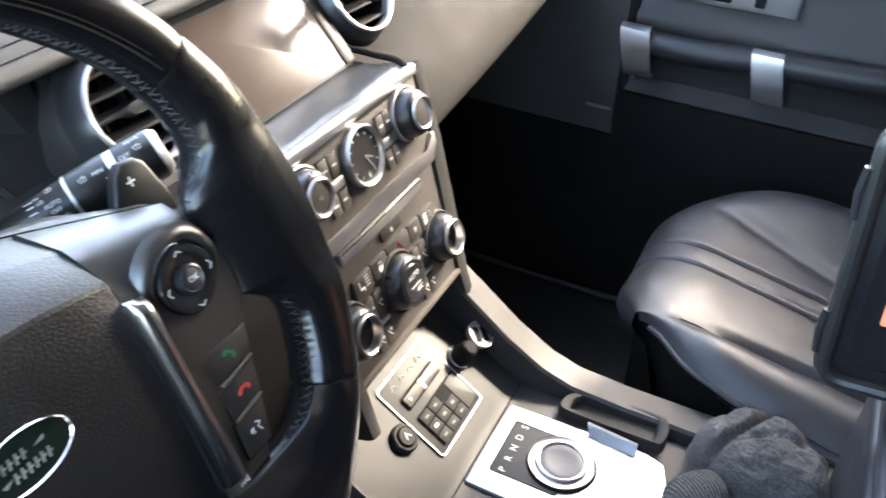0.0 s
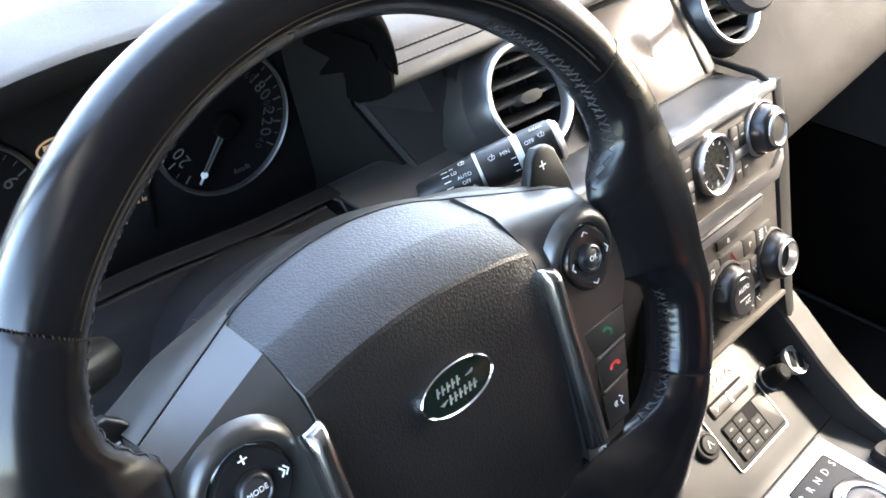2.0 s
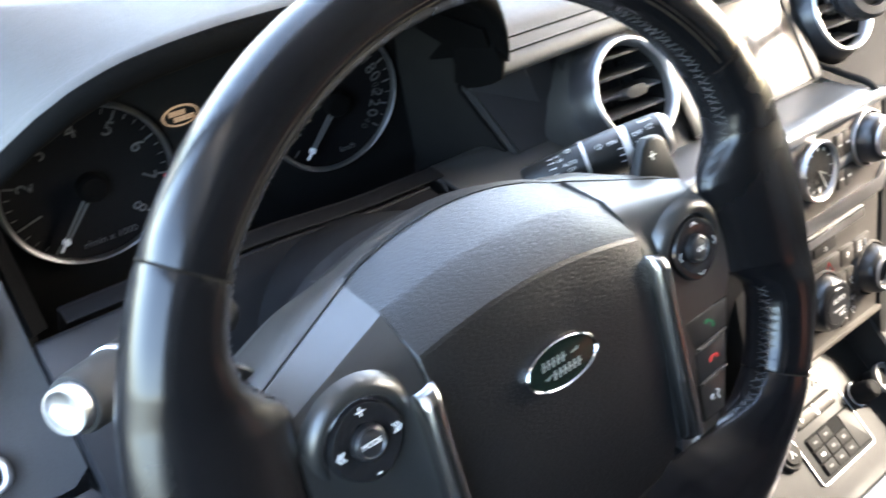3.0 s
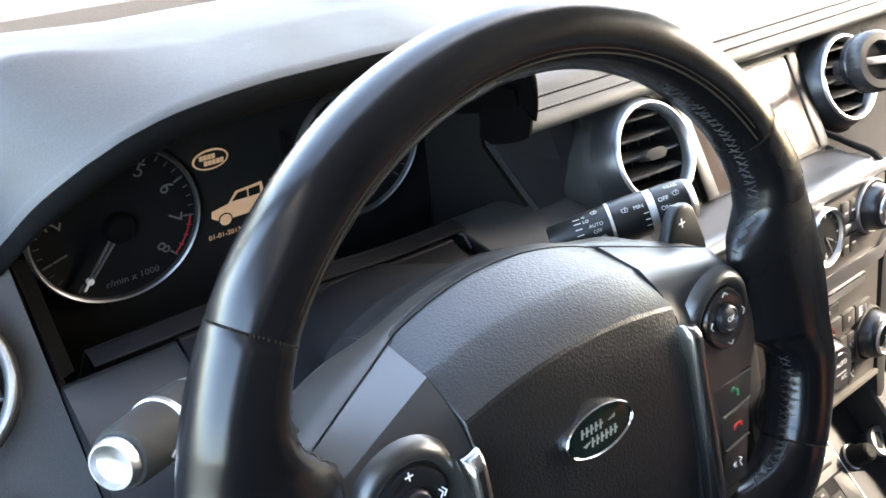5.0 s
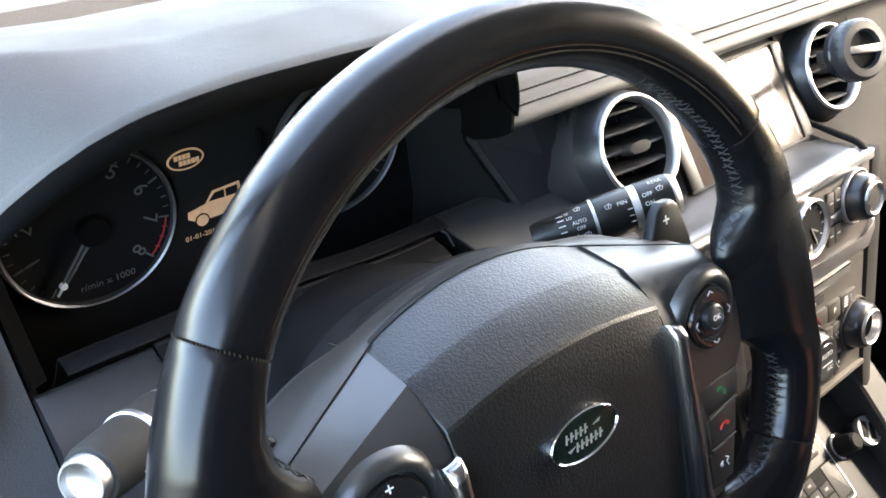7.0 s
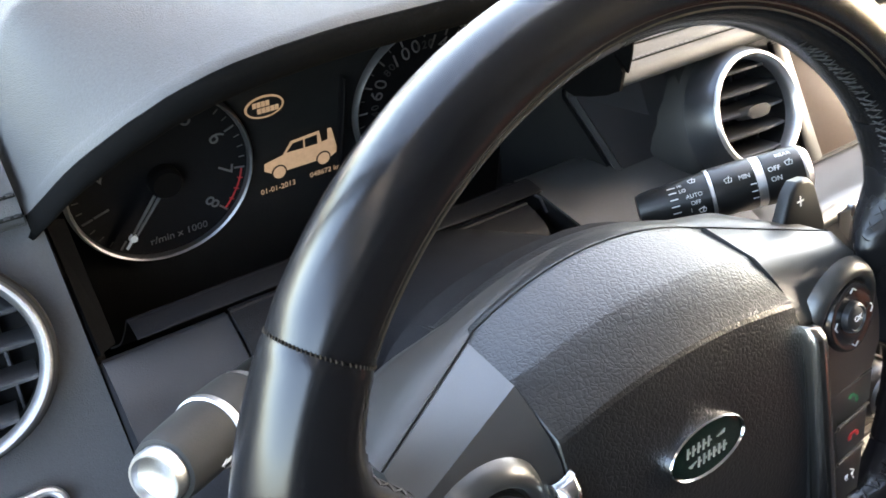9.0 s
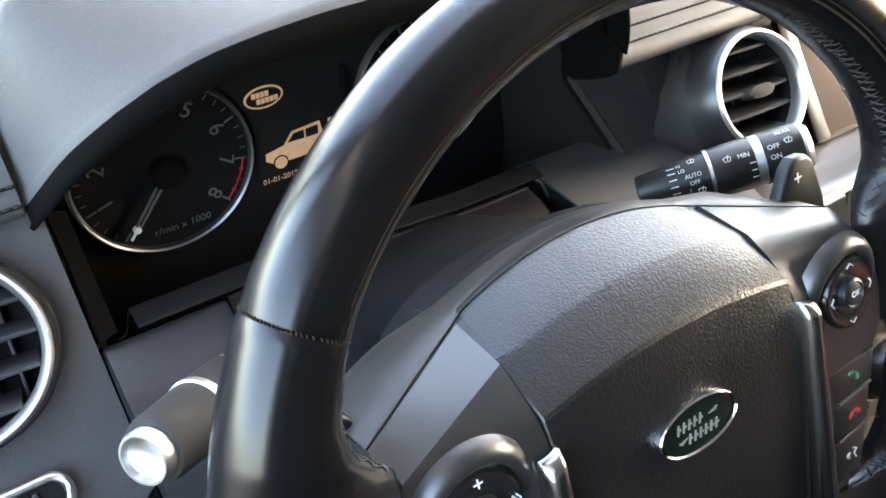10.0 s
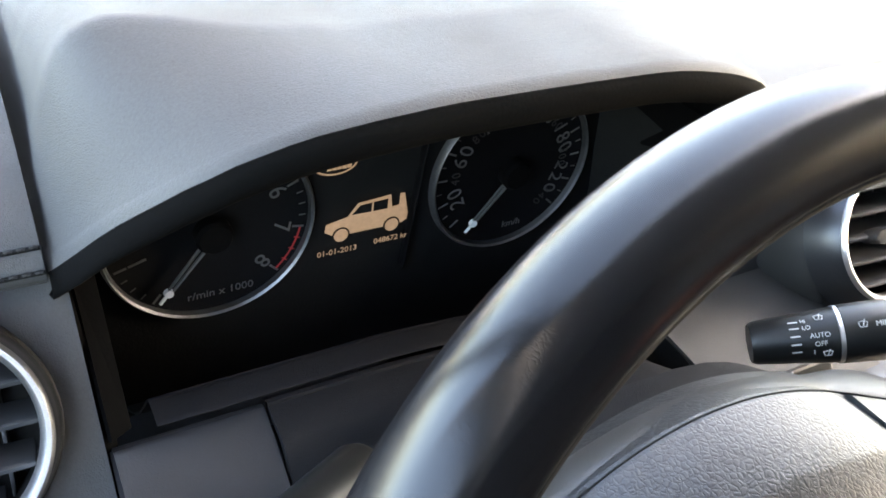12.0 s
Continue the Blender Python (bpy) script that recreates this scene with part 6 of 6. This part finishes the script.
def knitted_hat():
    g = thing("knitted_hat", (0.46, -0.26, -0.36), "crumpled dark grey knitted wool hat lying on the console", "hat")

    def crown_point(r, a):
        q = Vector((r * math.cos(a), r * math.sin(a)))
        w = 1 + 0.07 * math.sin(3 * a + 1) + 0.05 * math.sin(5 * a)
        x, y = 0.472 + 0.055 * w * q.x + 0.008 * q.y, -0.276 + 0.064 * w * q.y
        h = 0.054 * max(0.0, 1 - r ** 3.2) ** 0.45
        v = abs((x - 0.475) * 0.50 + (y + 0.249) * 0.86)
        h -= 0.015 * math.exp(-(v / 0.005) ** 2) * smoothstep(0.42, 0.455, x)
        v2 = abs((x - 0.47) * 0.94 + (y + 0.29) * 0.34 - 0.012 * math.sin(40 * y))
        h -= 0.007 * math.exp(-(v2 / 0.006) ** 2)
        p = Vector((x * 30, y * 30, 1))
        h += 0.008 * noise.noise(p) + 0.005 * noise.noise(p * 2.3) + 0.0018 * noise.noise(p * 7) + 0.0008 * noise.noise(p * 18)
        rib = smoothstep(-0.31, -0.33, y)
        h += rib * 0.0010 * math.sin(x * 1500)
        return Vector((x, y, -0.364 + max(h, 0.0) * smoothstep(1.0, 0.93, r)))

    rows = [[crown_point(r, 2 * math.pi * k / 120) for k in range(120)] for r in [0.001] + [i / 60 for i in range(1, 61)]]
    part("crown", grid(rows, ring=True), WOOL, g, "crumpled wool crown", smooth=80)

    def cuff_point(u, v):
        """u runs along the cuff, v round its roll."""
        c = Vector((0.388, -0.214, -0.350)).lerp(Vector((0.424, -0.250, -0.342)), u)
        out = Vector((-0.62, -0.78, 0)).lerp(Vector((-0.80, -0.6, 0)), u)
        rad = 0.016 * (1 - 0.55 * abs(2 * u - 1) ** 3.5) * (1 + 0.045 * math.sin(2 * math.pi * 17 * u))
        p = c + Vector((out.x * rad * 1.5 * math.cos(v), out.y * rad * 1.5 * math.cos(v), rad * 1.05 * math.sin(v)))
        return p + Vector((0.0, 0.0, 0.002 * noise.noise(p * 60)))

    cuff = [[cuff_point(i / 120, 2 * math.pi * j / 28) for j in range(28)] for i in range(121)]
    part("ribbed_cuff", grid(cuff, ring=True, caps=True), WOOL, g, "ribbed wool cuff", smooth=80)
    # loose fibres
    rnd = random.Random(12)
    fib = bmesh.new()
    for k in range(3200):
        if k % 4:
            p = crown_point(math.sqrt(rnd.uniform(0, 0.97)), rnd.uniform(0, 6.283))
        else:
            p = cuff_point(rnd.random(), rnd.uniform(0, 3.14))
        d = Vector((rnd.gauss(0, 1), rnd.gauss(0, 1), rnd.uniform(0.1, 1.2))).normalized() * rnd.uniform(0.0012, 0.0032)
        e = d.orthogonal().normalized() * 0.00014
        fib.faces.new([fib.verts.new(CAR @ q) for q in (p - e, p + e, p + d)])
    tagged(part("fibres", fib, WOOL, g, smooth=0), kind="stuff")


knitted_hat()


def vent_mount():
    v = thing("phone_mount", (0.495, 0.15, 0.02), "black round phone holder clipped to the air vent", "phone holder")
    m = plane(0.494, 0.146, 0.022, 30, -18)
    part("back_disc", lathe([(0.0, -0.010), (0.020, -0.010), (0.0255, -0.006), (0.0265, 0.0), (0.0250, 0.002)], m, 48), GLOSS, v)
    part("grip_ring", lathe([(0.0250, 0.0), (0.0265, 0.004), (0.0262, 0.011), (0.0235, 0.0145), (0.0170, 0.0150), (0.0155, 0.011)], m, 96, lambda a: 1 + 0.008 * math.cos(36 * a)), PLASTIC, v, "ribbed black grip")
    part("face", lathe([(0.0160, 0.0105), (0.0, 0.0095)], m, 40), LINING, v)
    part("bar", box(-0.0175, 0.0175, -0.0034, 0.0034, 0.009, 0.0155, m, 0.0015), SILVER, v, "pale metal bar")
    part("clip", box(-0.006, 0.006, -0.006, 0.006, -0.035, -0.009, m, 0.002), PLASTIC, v)


vent_mount()


def lower_left():
    k = thing("thumb_wheel", (-0.235, 0.17, -0.075), "chrome-framed vent thumb wheel in the dashboard", "thumb wheel")
    m = plane(-0.247, 0.1705, -0.0705, 40)
    ring = [(x, y, 0.003) for x, y in rounded(-0.032, -0.0085, 0.032, 0.0085, 0.0075, 6)]
    part("frame", tube(ring, 0.0024, m, 10, loop=True), SILVER, k, "satin silver frame")
    part("well", prism(rounded(-0.031, -0.0075, 0.031, 0.0075, 0.006), -0.003, 0.002, m), LINING, k)
    part("wheel", joined([box(x - 0.0013, x + 0.0013, -0.004, 0.004, 0.002, 0.0045, m, 0.0006) for x in np.arange(-0.020, 0.022, 0.0042)]), PLASTIC, k)
    s = thing("light_switch", (-0.245, 0.145, -0.11), "round black light switch with a silver ring", "switch")
    m = plane(-0.250, 0.1445, -0.1080, 52)
    part("ring", lathe([(0.0215, 0.0), (0.0210, 0.004), (0.0190, 0.0052), (0.0178, 0.003)], m, 48), SILVER, s, "silver ring")
    part("knob", lathe([(0.0180, 0.0), (0.0165, 0.010), (0.0, 0.0115)], m, 40), PLASTIC, s)
    b = thing("rocker_switch", (-0.206, 0.145, -0.11), "small black rocker switch with a pictogram", "switch")
    m = plane(-0.206, 0.1410, -0.1120, 52)
    part("frame", box(-0.009, 0.009, -0.011, 0.008, -0.002, 0.0025, m, 0.0015), PLASTIC, b)
    part("rocker", box(-0.007, 0.007, -0.009, 0.006, 0.0, 0.0045, m, 0.0015), GLOSS, b)
    part("pictogram", tube([(-0.004, 0.013, 0.0012), (0.0, 0.0155, 0.0012), (0.004, 0.013, 0.0012), (0.0, 0.0115, 0.0012)], 0.0006, m, 5, loop=True), WHITE, b)
    i = thing("ignition_switch", (0.145, 0.125, -0.06), "small dark start switch with a white mark beside the column", "switch")
    m = plane(0.150, 0.128, -0.0430, 40)
    part("plate", prism(rounded(-0.020, -0.0055, 0.020, 0.0055, 0.004), -0.002, 0.0018, m, 0.0008), PEWTER, i)
    part("slot", prism(rounded(-0.018, -0.004, 0.018, 0.004, 0.003), 0.0, 0.0022, m), LINING, i)
    part("mark", lathe([(0.0, 0.0026), (0.0022, 0.0024)], at(m, -0.0135, 0), 16), WHITE, i)


lower_left()


# ---- outside ----
def outside():
    def parked_car(x, y, paint, label):
        c = thing("parked_car", (x, y, -1.2), label, "car", "parked cars")
        o = Matrix.Translation((x, y, 0))
        sec = [(-2.1, 0.45), (-2.15, 0.75), (-1.2, 0.95), (-0.6, 1.42), (0.9, 1.45), (1.7, 0.98), (2.1, 0.9), (2.15, 0.5), (2.0, 0.35), (-2.0, 0.35)]
        rows = [[(px * (0.97 if abs(w) > 0.8 else 1), w * (1 - 0.12 * max(0, pz - 0.95) / 0.5), pz) for px, pz in sec] for w in (-0.85, -0.8, 0.8, 0.85)]
        part("body", grid(rows, o, ring=True, caps=True), paint, c)
        part("windows", prism([(-1.05, 0.98), (-0.55, 1.36), (0.85, 1.39), (1.5, 0.99)], -0.79, 0.79, o @ Matrix(((1, 0, 0, 0), (0, 0, -1.01, 0), (0, 1, 0, 0), (0, 0, 0, 1)))), GLOSS, c)
        for wx in (-1.3, 1.35):
            for wy in (-0.82, 0.82):
                part("wheel", lathe([(0.0, 0.1), (0.2, 0.1), (0.32, 0.08), (0.33, -0.08), (0.0, -0.1)], o @ Matrix.Translation((wx, wy, 0.33)) @ Matrix.Rotation(radians(90), 4, "X"), 24), PLASTIC, c)
    white = mat("white_paint", (0.75, 0.76, 0.78), 0.25, coat=0.5, bump=0)
    parked_car(-0.5, 9.0, white, "white parked car on the asphalt")
    parked_car(5.5, 10.0, PAINT, "silver parked car on the asphalt")
    rnd = random.Random(4)
    for tx, ty, h in ((-4.5, 24, 5.0),):
        t = thing("tree", (tx, ty, -1.2), "green broadleaf tree beyond the car park", "tree", "trees beyond")
        o = Matrix.Translation((tx, ty, 0))
        br = [tube([(0, 0, 0), (0.1, 0, h * 0.3), (0, 0.1, h * 0.6), (0.1, 0, h * 0.9)], [0.2, 0.15, 0.10, 0.03], o, 8)]
        for k in range(7):
            a, z = rnd.uniform(0, 6.28), h * rnd.uniform(0.3, 0.7)
            br.append(tube([(0, 0, z), (0.9 * math.cos(a), 0.9 * math.sin(a), z + 0.6), (1.7 * math.cos(a), 1.7 * math.sin(a), z + 1.3)], [0.08, 0.05, 0.02], o, 6))
        part("trunk", joined(br), BARK, t)
        verts, faces = [], []
        for k in range(2600):
            d = Vector((rnd.gauss(0, 1), rnd.gauss(0, 1), rnd.gauss(0, 1))).normalized() * rnd.uniform(0.5, 1.0)
            p = Vector((d.x * h * 0.32, d.y * h * 0.32, h * 0.62 + d.z * h * 0.34)) + noise.noise_vector(d * 2.5) * 0.5
            e = Euler((rnd.uniform(0, 6), rnd.uniform(0, 6), rnd.uniform(0, 6))).to_matrix()
            s = rnd.uniform(0.08, 0.2)
            i = len(verts)
            verts += [tuple(p + e @ Vector(q) * s) for q in ((-1, 0, 0), (0, -0.5, 0.1), (1, 0, 0), (0, 0.5, 0.1))]
            faces.append((i, i + 1, i + 2, i + 3))
        me = bpy.data.meshes.new("crown")
        me.from_pydata(verts, [], faces)
        me.materials.append(LEAF)
        ob = new("crown", me)
        ob.parent = t
        ob.location = -Vector(t.location) + Vector((tx, ty, 0))


outside()
